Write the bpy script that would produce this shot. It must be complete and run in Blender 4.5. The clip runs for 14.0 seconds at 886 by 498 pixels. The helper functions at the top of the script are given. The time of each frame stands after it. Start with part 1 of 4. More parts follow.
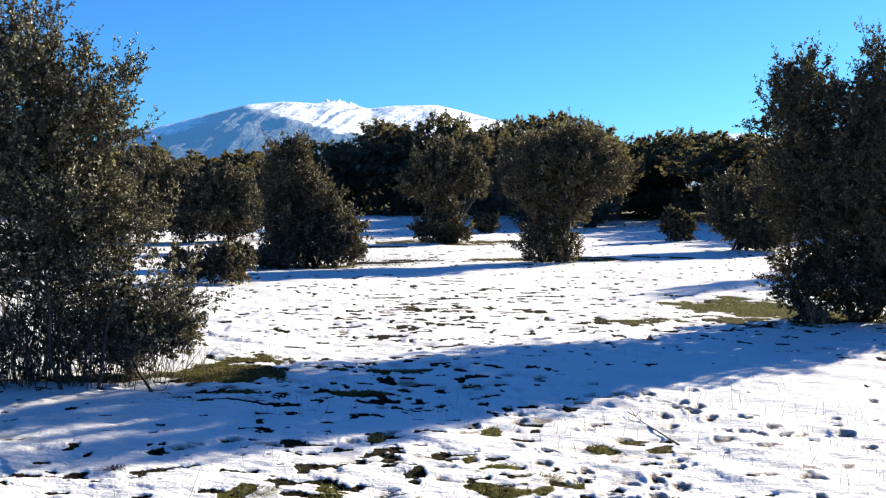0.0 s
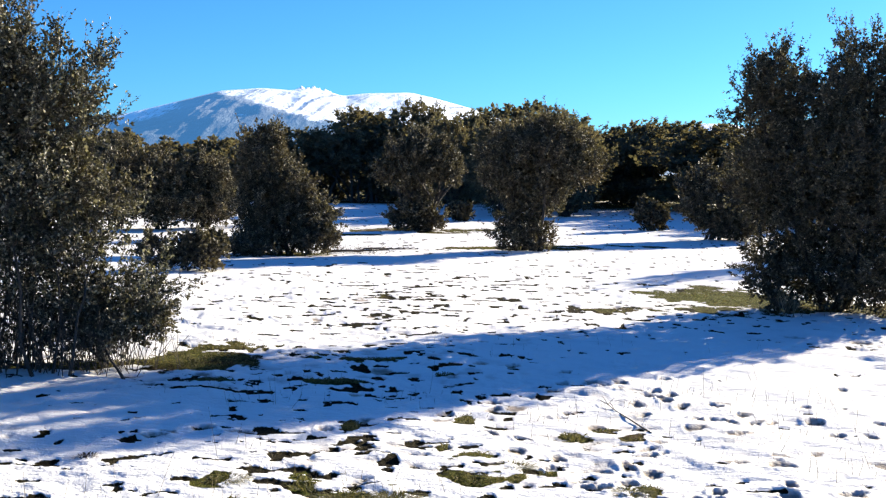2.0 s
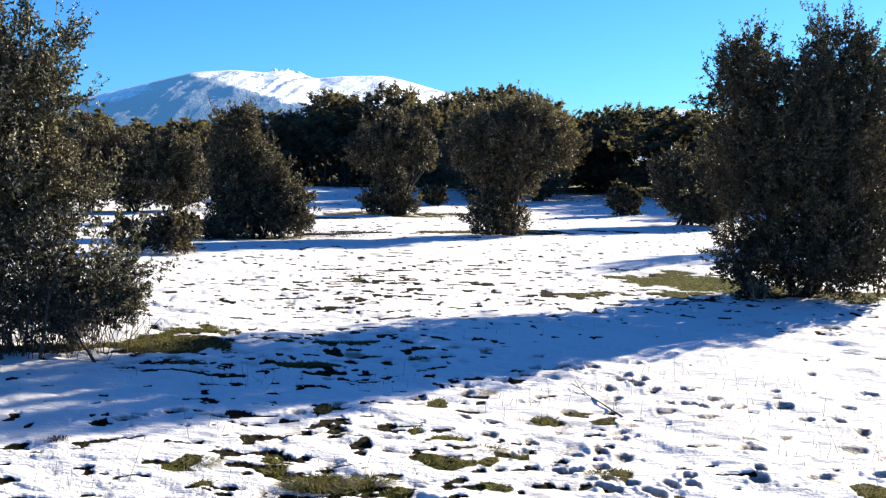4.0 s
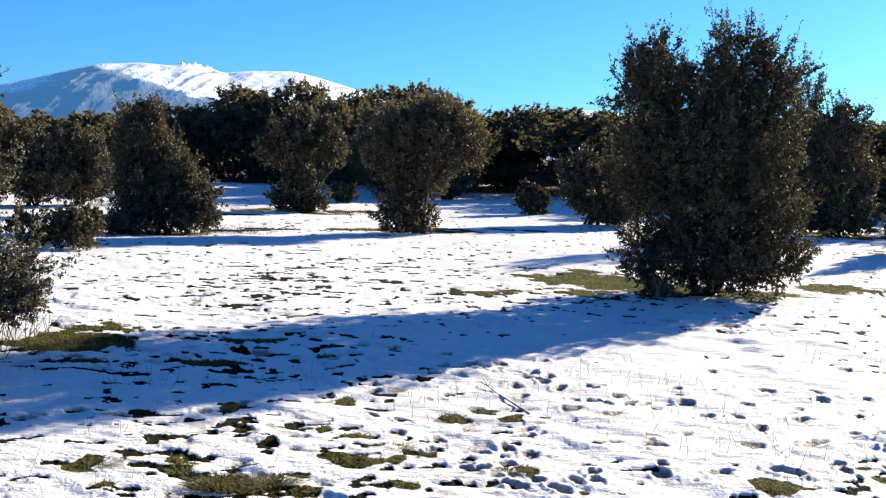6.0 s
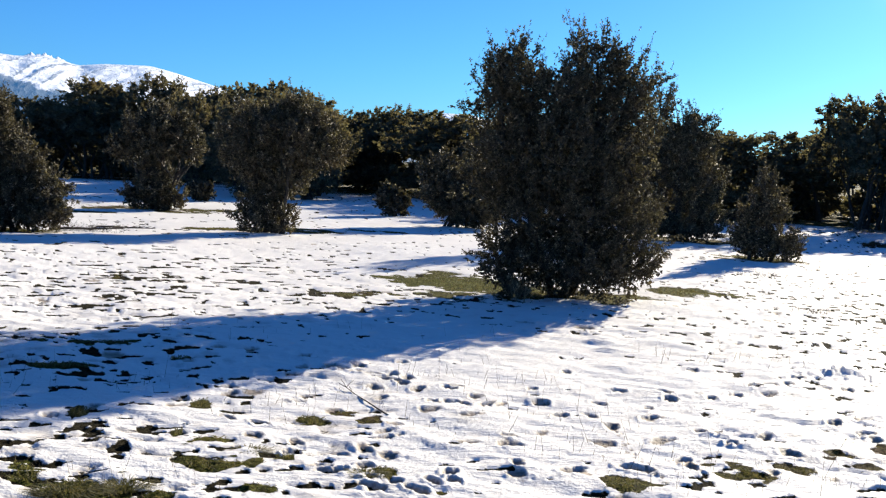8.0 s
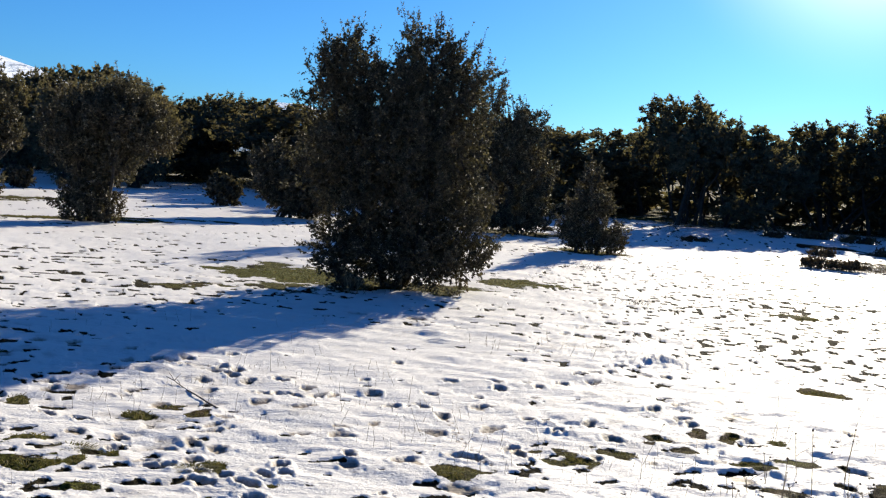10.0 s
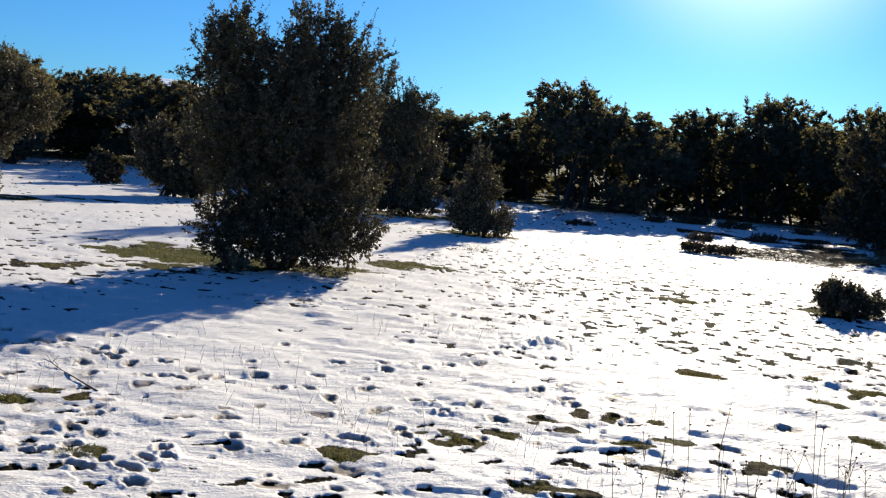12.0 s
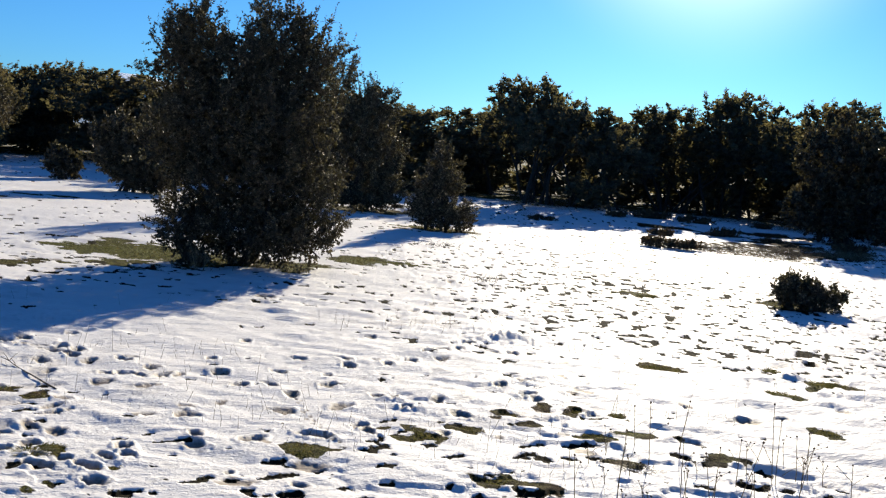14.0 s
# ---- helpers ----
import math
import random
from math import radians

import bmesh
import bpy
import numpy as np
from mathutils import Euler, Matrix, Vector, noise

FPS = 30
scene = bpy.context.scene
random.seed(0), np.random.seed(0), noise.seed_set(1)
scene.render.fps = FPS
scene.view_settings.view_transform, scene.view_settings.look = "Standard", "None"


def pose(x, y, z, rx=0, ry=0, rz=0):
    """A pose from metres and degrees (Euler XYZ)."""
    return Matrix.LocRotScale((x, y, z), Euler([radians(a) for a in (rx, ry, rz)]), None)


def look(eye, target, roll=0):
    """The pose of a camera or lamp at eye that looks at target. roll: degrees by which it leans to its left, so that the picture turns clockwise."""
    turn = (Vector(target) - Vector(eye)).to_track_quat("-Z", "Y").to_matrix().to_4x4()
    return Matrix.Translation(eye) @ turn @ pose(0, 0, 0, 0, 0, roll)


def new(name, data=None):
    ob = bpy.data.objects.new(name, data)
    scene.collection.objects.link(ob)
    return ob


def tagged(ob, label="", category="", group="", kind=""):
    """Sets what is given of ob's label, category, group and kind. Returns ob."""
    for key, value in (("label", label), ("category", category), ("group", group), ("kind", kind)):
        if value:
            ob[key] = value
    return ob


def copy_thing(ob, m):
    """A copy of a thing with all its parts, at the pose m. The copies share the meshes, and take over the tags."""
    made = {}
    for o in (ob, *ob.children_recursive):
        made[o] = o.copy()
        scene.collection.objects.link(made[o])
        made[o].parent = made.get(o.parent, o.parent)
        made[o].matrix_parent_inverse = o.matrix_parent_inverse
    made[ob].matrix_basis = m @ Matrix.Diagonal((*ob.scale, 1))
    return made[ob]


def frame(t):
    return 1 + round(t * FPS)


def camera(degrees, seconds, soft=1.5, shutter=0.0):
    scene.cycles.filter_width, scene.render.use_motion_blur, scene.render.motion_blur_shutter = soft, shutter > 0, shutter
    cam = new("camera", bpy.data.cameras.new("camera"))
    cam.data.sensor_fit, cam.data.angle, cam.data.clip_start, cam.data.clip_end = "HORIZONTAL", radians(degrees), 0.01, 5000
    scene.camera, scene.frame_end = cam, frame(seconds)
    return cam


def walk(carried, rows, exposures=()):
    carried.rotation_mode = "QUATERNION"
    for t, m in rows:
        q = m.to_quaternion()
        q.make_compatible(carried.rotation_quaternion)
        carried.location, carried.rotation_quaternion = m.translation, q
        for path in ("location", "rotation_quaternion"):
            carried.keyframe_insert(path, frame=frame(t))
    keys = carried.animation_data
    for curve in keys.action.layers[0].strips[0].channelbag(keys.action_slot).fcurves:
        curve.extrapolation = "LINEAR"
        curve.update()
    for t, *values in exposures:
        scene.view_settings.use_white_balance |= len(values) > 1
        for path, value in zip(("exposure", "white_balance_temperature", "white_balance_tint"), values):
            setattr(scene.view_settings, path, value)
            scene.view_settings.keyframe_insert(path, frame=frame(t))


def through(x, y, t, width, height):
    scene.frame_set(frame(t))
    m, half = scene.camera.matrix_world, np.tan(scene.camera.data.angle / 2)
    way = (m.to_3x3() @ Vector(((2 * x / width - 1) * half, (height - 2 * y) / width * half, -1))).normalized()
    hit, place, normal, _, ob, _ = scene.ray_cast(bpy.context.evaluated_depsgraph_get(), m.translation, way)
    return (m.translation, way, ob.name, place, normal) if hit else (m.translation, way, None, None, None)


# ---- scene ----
# ---------------------------------------------------------------- camera
cam = camera(43.8, 14.0, soft=1.25)
EYE = 1.65
PATH = [(0, 0.0, -3.32, 0.0), (0.5, -0.64, -3.36, -0.13), (1, -1.00, -3.54, -0.38), (1.5, -1.26, -3.75, -0.43),
        (2, -1.31, -3.93, -0.39), (4.5, -3.54, -4.86, -0.86), (5, -4.68, -4.90, -0.96), (5.5, -6.00, -4.87, -1.22),
        (6, -7.33, -4.77, -1.55), (6.5, -8.89, -4.72, -1.89), (7, -10.58, -4.64, -2.22), (7.5, -12.48, -4.58, -2.47),
        (8, -14.53, -4.44, -2.70), (10.5, -25.04, -4.51, -4.04), (11, -26.68, -4.64, -4.31), (11.5, -27.96, -4.79, -4.57),
        (12, -28.91, -4.93, -4.75), (12.5, -29.64, -5.04, -4.83), (13, -30.19, -5.05, -4.83), (13.5, -30.61, -5.03, -4.80),
        (14, -30.90, -5.02, -4.72)]
EXPOSURES = [(0, 2.12), (2, 2.27), (4.5, 2.17), (8, 1.82), (10.5, 1.47), (12, 1.44), (14, 1.48)]
walk(cam, [(t, pose(0, 0, EYE, 90 + p, r, y)) for t, y, p, r in PATH], EXPOSURES)

# ---------------------------------------------------------------- sky and sun
SUN_AZ, SUN_EL = 43.6, 15.8
world = bpy.data.worlds.new("winter_sky")
scene.world = world
world.use_nodes = True
wn = world.node_tree
sky = wn.nodes.new("ShaderNodeTexSky")
sky.sky_type, sky.sun_disc = "NISHITA", False
sky.sun_elevation, sky.sun_rotation = radians(SUN_EL), radians(SUN_AZ)
sky.altitude, sky.air_density, sky.dust_density, sky.ozone_density = 1100, 1.0, 0.5, 5.0
# thin cold air tints the sky a deep blue
tint = wn.nodes.new("ShaderNodeMix")
tint.data_type, tint.blend_type = "RGBA", "MULTIPLY"
tint.inputs["Factor"].default_value = 1.0
tint.inputs["B"].default_value = (0.305, 0.672, 1.0, 1)
wn.links.new(sky.outputs[0], tint.inputs["A"])
# pale glow painted into the sky round the sun: aureole and lens glare
sun_way = Vector((math.sin(radians(SUN_AZ)) * math.cos(radians(SUN_EL)), math.cos(radians(SUN_AZ)) * math.cos(radians(SUN_EL)), math.sin(radians(SUN_EL))))
ring = wn.nodes.new("ShaderNodeTexGradient")
ring.gradient_type = "SPHERICAL"
ring.texture_mapping.scale = (5.0, 5.0, 5.0)
ring.texture_mapping.translation = -5.0 * sun_way
rise = wn.nodes.new("ShaderNodeMath")
rise.operation, rise.inputs[1].default_value = "POWER", 2.0
aureole = wn.nodes.new("ShaderNodeMix")
aureole.data_type, aureole.blend_type = "RGBA", "ADD"
aureole.inputs["B"].default_value = (24.0, 19.0, 14.0, 1)
wn.links.new(ring.outputs["Fac"], rise.inputs[0])
wn.links.new(rise.outputs[0], aureole.inputs["Factor"])
wn.links.new(tint.outputs["Result"], aureole.inputs["A"])
wn.links.new(aureole.outputs["Result"], wn.nodes["Background"].inputs[0])
wn.nodes["Background"].inputs[1].default_value = 0.0415

sun_data = bpy.data.lights.new("sun", "SUN")
sun_data.energy, sun_data.angle, sun_data.color = 3.5, radians(0.5), (1.0, 0.89, 0.70)
new("sun", sun_data).matrix_world = look((0, 0, 60), Vector((0, 0, 60)) - sun_way)


# ---------------------------------------------------------------- number helpers
def lattice(ix, iy, seed):
    h = (ix.astype(np.int64) * 374761393 + iy.astype(np.int64) * 668265263 + seed * 974634777) & 0xFFFFFFFF
    h = ((h ^ (h >> 13)) * 1274126177) & 0xFFFFFFFF
    return ((h ^ (h >> 16)) & 0xFFFFFF) / float(0xFFFFFF)


def value_noise(x, y, seed=0):
    ix, iy = np.floor(x), np.floor(y)
    fx, fy = x - ix, y - iy
    fx, fy = fx * fx * (3 - 2 * fx), fy * fy * (3 - 2 * fy)
    a, b = lattice(ix, iy, seed), lattice(ix + 1, iy, seed)
    c, d = lattice(ix, iy + 1, seed), lattice(ix + 1, iy + 1, seed)
    return (a + (b - a) * fx) * (1 - fy) + (c + (d - c) * fx) * fy


def fbm(x, y, octaves=3, seed=0):
    total, amp, norm = 0.0, 1.0, 0.0
    for k in range(octaves):
        total = total + amp * value_noise(x * 2 ** k + 17.3 * k, y * 2 ** k - 9.1 * k, seed + k)
        norm, amp = norm + amp, amp * 0.5
    return total / norm


def step(a, b, v):
    s = np.clip((v - a) / (b - a), 0, 1)
    return s * s * (3 - 2 * s)


def unit(v):
    return v / np.maximum(np.linalg.norm(v, axis=-1, keepdims=True), 1e-9)


def mesh_from(name, verts, faces, smooth=False, attributes=None):
    """A mesh from arrays: verts (n, 3), faces (m, 3 or 4)."""
    verts, faces = np.asarray(verts, np.float32), np.asarray(faces, np.int32)
    me = bpy.data.meshes.new(name)
    me.vertices.add(len(verts))
    me.vertices.foreach_set("co", verts.ravel())
    me.loops.add(faces.size)
    me.loops.foreach_set("vertex_index", faces.ravel())
    me.polygons.add(len(faces))
    me.polygons.foreach_set("loop_start", np.arange(0, faces.size, faces.shape[1], dtype=np.int32))
    me.polygons.foreach_set("use_smooth", np.full(len(faces), smooth))
    for key, values in (attributes or {}).items():
        me.attributes.new(key, "FLOAT", "POINT").data.foreach_set("value", np.asarray(values, np.float32).ravel())
    me.update(calc_edges=True)
    me.validate()
    return me


def part(name, me, material, parent, label=""):
    ob = new(name, me)
    if not me.materials:
        me.materials.append(material)
    ob.parent = parent
    return tagged(ob, label)


# ---------------------------------------------------------------- materials
class Nodes:
    def __init__(self, name):
        self.mat = bpy.data.materials.new(name)
        self.mat.use_nodes = True
        self.tree = self.mat.node_tree
        self.bsdf = self.tree.nodes["Principled BSDF"]
        self.out = self.tree.nodes["Material Output"]

    def add(self, kind, **values):
        n = self.tree.nodes.new(kind)
        for key, v in values.items():
            n.inputs[key.replace("_", " ")].default_value = v
        return n

    def link(self, a, b):
        self.tree.links.new(a, b)

    def noise(self, scale, detail=4, rough=0.55, vector=None):
        n = self.add("ShaderNodeTexNoise", Scale=scale, Detail=detail, Roughness=rough)
        if vector:
            self.link(vector, n.inputs["Vector"])
        return n

    def where(self):
        return self.add("ShaderNodeTexCoord").outputs["Object"]

    def ramp(self, fac, stops):
        n = self.add("ShaderNodeValToRGB")
        e = n.color_ramp.elements
        while len(e) < len(stops):
            e.new(0.5)
        for k, (p, c) in enumerate(stops):
            e[k].position, e[k].color = p, (*c, 1)
        self.link(fac, n.inputs[0])
        return n.outputs[0]

    def mix(self, fac, a, b, blend="MIX"):
        n = self.add("ShaderNodeMix")
        n.data_type, n.blend_type = "RGBA", blend
        for slot, v in (("Factor", fac), ("A", a), ("B", b)):
            if isinstance(v, (int, float)):
                n.inputs[slot].default_value = v
            elif isinstance(v, tuple):
                n.inputs[slot].default_value = (*v, 1)
            else:
                self.link(v, n.inputs[slot])
        return n.outputs["Result"]

    def maths(self, op, a, b, clamp=False):
        n = self.add("ShaderNodeMath")
        n.operation, n.use_clamp = op, clamp
        for k, v in ((0, a), (1, b)):
            if isinstance(v, (int, float)):
                n.inputs[k].default_value = v
            else:
                self.link(v, n.inputs[k])
        return n.outputs[0]

    def bump(self, height, strength, distance):
        n = self.add("ShaderNodeBump", Strength=strength, Distance=distance)
        self.link(height, n.inputs["Height"])
        self.link(n.outputs[0], self.bsdf.inputs["Normal"])

    def attribute(self, name):
        n = self.add("ShaderNodeAttribute")
        n.attribute_name = name
        return n.outputs["Fac"]

    def island(self):
        return self.add("ShaderNodeNewGeometry").outputs["Random Per Island"]


def ground_material():
    s = Nodes("snow_over_grass")
    p = s.where()
    fine, big = s.noise(55, 4, 0.6, p), s.noise(0.9, 3, 0.5, p)
    combed = s.add("ShaderNodeMapping", Scale=(0.55, 1.5, 1), Rotation=(0, 0, radians(30)))
    s.link(p, combed.inputs["Vector"])
    mid = s.noise(11, 4, 0.6, combed.outputs[0])
    snow = s.ramp(big.outputs[0], [(0.3, (0.80, 0.785, 0.765)), (0.7, (0.86, 0.84, 0.815))])
    snow = s.mix(s.maths("MULTIPLY", fine.outputs[0], 0.25), snow, (0.74, 0.76, 0.78))
    # trodden pits: soil showing through, plus their grey shade put into the colour
    slush_shade = s.ramp(mid.outputs[0], [(0.38, (0.10, 0.072, 0.045)), (0.62, (0.36, 0.28, 0.20))])
    snow = s.mix(s.maths("MULTIPLY", s.attribute("trod_shade"), 0.85), snow, slush_shade)
    blades = s.noise(120, 3, 0.7, p)
    green = s.ramp(blades.outputs[0], [(0.30, (0.022, 0.024, 0.008)), (0.5, (0.088, 0.090, 0.022)), (0.72, (0.21, 0.19, 0.062))])
    brown = s.ramp(blades.outputs[0], [(0.30, (0.018, 0.012, 0.007)), (0.55, (0.068, 0.044, 0.024)), (0.75, (0.165, 0.112, 0.058))])
    dry = s.ramp(s.maths("ADD", s.noise(1.7, 4, 0.6, p).outputs[0], s.maths("MULTIPLY", s.attribute("parched"), 0.35)), [(0.44, (0, 0, 0)), (0.62, (1, 1, 1))])
    turf = s.mix(dry, green, brown)
    moss = s.ramp(blades.outputs[0], [(0.30, (0.020, 0.027, 0.005)), (0.5, (0.080, 0.092, 0.014)), (0.72, (0.17, 0.168, 0.034))])
    turf = s.mix(s.attribute("lush"), turf, moss)
    # turf in hollows: wet and dark, with the shade of hole and blades painted in
    wet_shaded = s.ramp(blades.outputs[0], [(0.3, (0.012, 0.011, 0.006)), (0.6, (0.034, 0.029, 0.015)), (0.8, (0.085, 0.070, 0.036))])
    turf = s.mix(s.ramp(s.attribute("damp_shade"), [(0.1, (0, 0, 0)), (0.35, (1, 1, 1))]), turf, wet_shaded)
    edge = s.maths("ADD", s.attribute("bare"), s.maths("MULTIPLY", s.maths("SUBTRACT", mid.outputs[0], 0.5), 0.5))
    ragged = s.noise(24, 3, 0.6, p)
    edge = s.maths("ADD", edge, s.maths("MULTIPLY", s.maths("SUBTRACT", ragged.outputs[0], 0.5), 0.9))
    edge = s.maths("ADD", edge, s.maths("MULTIPLY", s.maths("SUBTRACT", fine.outputs[0], 0.5), 0.5))
    cover = s.ramp(edge, [(0.43, (0, 0, 0)), (0.58, (1, 1, 1))])
    tufts = s.ramp(s.noise(30, 3, 0.6, p).outputs[0], [(0.36, (0.30, 0.28, 0.26)), (0.62, (1.25, 1.25, 1.2))])
    turf = s.mix(1.0, turf, tufts, "MULTIPLY")
    s.link(s.mix(cover, snow, turf), s.bsdf.inputs["Base Color"])
    s.link(s.ramp(cover, [(0, (0.62,) * 3), (1, (0.95,) * 3)]), s.bsdf.inputs["Roughness"])
    s.link(s.ramp(cover, [(0, (0.035,) * 3), (1, (0.03,) * 3)]), s.bsdf.inputs["Specular IOR Level"])
    rough = s.maths("ADD", s.maths("MULTIPLY", fine.outputs[0], 0.40), mid.outputs[0])
    rough = s.maths("ADD", rough, s.maths("MULTIPLY", s.maths("MULTIPLY", blades.outputs[0], cover), 3.5))
    s.bump(rough, 0.75, 0.022)
    return s.mat


def leaf_material(name, dark, light, under, under_share=0.16, gloss=0.5, through=0.16):
    """Small leathery leaves: dark glossy tops, some turned to show their pale felted underside, brown patches, a little light coming through."""
    s = Nodes(name)
    r = s.island()
    mid = tuple(0.6 * a + 0.4 * b for a, b in zip(dark, light))
    tone = s.ramp(r, [(0.0, dark), (0.55, mid), (1 - under_share, light), (1 - under_share + 0.02, tuple(0.7 * c for c in under)), (1.0, tuple(1.3 * c for c in under))])
    patch = s.noise(1.6, 3, 0.6, s.where())
    tone = s.mix(s.ramp(patch.outputs[0], [(0.48, (0, 0, 0)), (0.75, (0.45,) * 3)]), tone, tuple(c * k for c, k in zip(light, (1.35, 1.0, 0.8))))
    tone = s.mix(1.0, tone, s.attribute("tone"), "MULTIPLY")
    s.link(tone, s.bsdf.inputs["Base Color"])
    s.bsdf.inputs["Roughness"].default_value = gloss
    s.bsdf.inputs["Specular IOR Level"].default_value = 0.36
    glow = s.add("ShaderNodeBsdfTranslucent")
    s.link(s.mix(1.0, tone, (1.0, 1.0, 0.62), "MULTIPLY"), glow.inputs["Color"])
    both = s.add("ShaderNodeMixShader", Fac=through)
    s.link(s.bsdf.outputs[0], both.inputs[1])
    s.link(glow.outputs[0], both.inputs[2])
    s.link(both.outputs[0], s.out.inputs["Surface"])
    return s.mat


def bark_material(name, dark, light, scale=14):
    s = Nodes(name)
    p = s.where()
    n, cracks = s.noise(scale, 5, 0.65, p), s.add("ShaderNodeTexVoronoi", Scale=scale * 2.2)
    s.link(p, cracks.inputs["Vector"])
    s.link(s.mix(s.ramp(cracks.outputs["Distance"], [(0.1, (1, 1, 1)), (0.5, (0.25,) * 3)]), s.ramp(n.outputs[0], [(0.35, dark), (0.7, light)]),
                 tuple(0.5 * c for c in dark)), s.bsdf.inputs["Base Color"])
    s.bsdf.inputs["Roughness"].default_value = 0.9
    s.bump(cracks.outputs["Distance"], 0.6, 0.01)
    return s.mat


def straw_material(name, a, b, through=0.0):
    """Dry stems and blades, each of its own shade; thin ones let some light through."""
    s = Nodes(name)
    tone = s.ramp(s.island(), [(0.0, a), (0.6, tuple(0.5 * (u + v) for u, v in zip(a, b))), (1.0, b)])
    s.link(tone, s.bsdf.inputs["Base Color"])
    s.bsdf.inputs["Roughness"].default_value = 0.8
    glow = s.add("ShaderNodeBsdfTranslucent")
    s.link(tone, glow.inputs["Color"])
    both = s.add("ShaderNodeMixShader", Fac=through)
    s.link(s.bsdf.outputs[0], both.inputs[1])
    s.link(glow.outputs[0], both.inputs[2])
    s.link(both.outputs[0], s.out.inputs["Surface"])
    return s.mat


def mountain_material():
    """The far backdrop: partly frosted woods, rock and snow; blue haze is painted into the woods' colour and a faint
    glow.
    """
    s = Nodes("snowy_mountain_slope")
    p = s.where()
    flat = s.add("ShaderNodeMapping", Scale=(1, 0.22, 1))
    s.link(p, flat.inputs["Vector"])
    n, m = s.noise(0.014, 6, 0.65, flat.outputs[0]), s.noise(0.045, 6, 0.7, flat.outputs[0])
    trees = s.noise(0.16, 4, 0.7, flat.outputs[0])
    # blue of the haze is mixed into the woods' own dark tone
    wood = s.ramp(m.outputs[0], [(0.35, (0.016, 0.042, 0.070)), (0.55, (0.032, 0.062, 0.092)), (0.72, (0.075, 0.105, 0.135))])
    rock = s.ramp(n.outputs[0], [(0.3, (0.10, 0.11, 0.13)), (0.7, (0.22, 0.23, 0.25))])
    edge = s.maths("ADD", s.attribute("snow"), s.maths("MULTIPLY", s.maths("SUBTRACT", m.outputs[0], 0.5), 0.9))
    edge = s.maths("ADD", edge, s.maths("MULTIPLY", s.maths("SUBTRACT", trees.outputs[0], 0.5), 1.0))
    cover = s.ramp(edge, [(0.42, (0, 0, 0)), (0.6, (1, 1, 1))])
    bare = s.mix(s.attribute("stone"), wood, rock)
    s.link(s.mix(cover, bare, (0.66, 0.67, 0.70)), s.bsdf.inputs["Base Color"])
    s.bsdf.inputs["Roughness"].default_value = 0.9
    # an even blue glow stands in for the lit air before the slopes
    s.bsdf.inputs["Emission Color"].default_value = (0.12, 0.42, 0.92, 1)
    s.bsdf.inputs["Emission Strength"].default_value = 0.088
    s.bump(m.outputs[0], 0.8, 12.0)
    return s.mat


M_GROUND = ground_material()
M_LEAF = leaf_material("holm_oak_leaf", (0.030, 0.027, 0.018), (0.108, 0.098, 0.062), (0.225, 0.195, 0.135), 0.14, 0.60, 0.26)
M_LEAF_MID = leaf_material("clearing_oak_leaf", (0.034, 0.031, 0.020), (0.128, 0.114, 0.072), (0.250, 0.216, 0.150), 0.16, 0.60, 0.22)
M_LEAF_OLIVE = leaf_material("olive_oak_leaf", (0.026, 0.024, 0.015), (0.135, 0.121, 0.071), (0.310, 0.270, 0.185), 0.20, 0.56, 0.18)
M_LEAF_THICKET = leaf_material("thicket_oak_leaf", (0.022, 0.022, 0.014), (0.130, 0.128, 0.082), (0.330, 0.305, 0.220), 0.22, 0.55, 0.22)
# far leaves paler and more see-through: the veil of glare put into colour
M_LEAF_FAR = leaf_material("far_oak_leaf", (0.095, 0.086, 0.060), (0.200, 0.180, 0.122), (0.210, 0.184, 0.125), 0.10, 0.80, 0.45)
M_LEAF_RED = leaf_material("brown_scrub_leaf", (0.050, 0.038, 0.022), (0.15, 0.115, 0.062), (0.20, 0.13, 0.065), 0.25, 0.7)
M_BARK = bark_material("holm_oak_bark", (0.030, 0.025, 0.020), (0.088, 0.074, 0.060))
M_TWIG = bark_material("grey_twig", (0.055, 0.042, 0.032), (0.17, 0.14, 0.105), 40)
M_STRAW = straw_material("dry_straw", (0.12, 0.085, 0.045), (0.33, 0.26, 0.15), 0.2)
M_HEAD = straw_material("seed_head_brown", (0.030, 0.020, 0.012), (0.085, 0.055, 0.032))
M_BLADE = straw_material("winter_grass_blade", (0.070, 0.078, 0.016), (0.21, 0.175, 0.060), 0.45)
M_MOUNTAIN = mountain_material()


# ---------------------------------------------------------------- ground
def land(x, y):
    """Long soft swells of the nearly level clearing, on the plan."""
    r = np.hypot(x, y)
    swell = (fbm(np.asarray(x) / 11 + 3.7, np.asarray(y) / 11 + 1.2, 2, 5) - 0.5) * 2
    return swell * np.clip(0.004 * r, 0, 0.16)


def shrink(x, y):
    """The plan is fitted to the camera's view as if level; places on the bank that rises towards the thicket are drawn
    to the eye by this share, so the view stays.
    """
    x, y = np.asarray(x, float), np.asarray(y, float)
    r = np.hypot(x, y)
    bank = (0.24 + 0.05 * step(6, 11, y)) * step(3.8, -3.4, x)
    return 1 - bank * step(0.5, 6.5, r) * step(24, 13, y) * step(-1, 3, y) / EYE


def settle(x, y, z=0.0):
    """A place of the plan, z over its level, drawn towards the eye on to the raised ground: x, y, z and the share by
    which it shrinks.
    """
    k = shrink(x, y)
    return x * k, y * k, EYE + k * (z - EYE), k


def on_soil(x, y):
    """The same for one place of the plan, on its soil."""
    z = float(land(np.array([x], float), np.array([y], float))[0])
    return tuple(float(v) for v in settle(x, y, z))


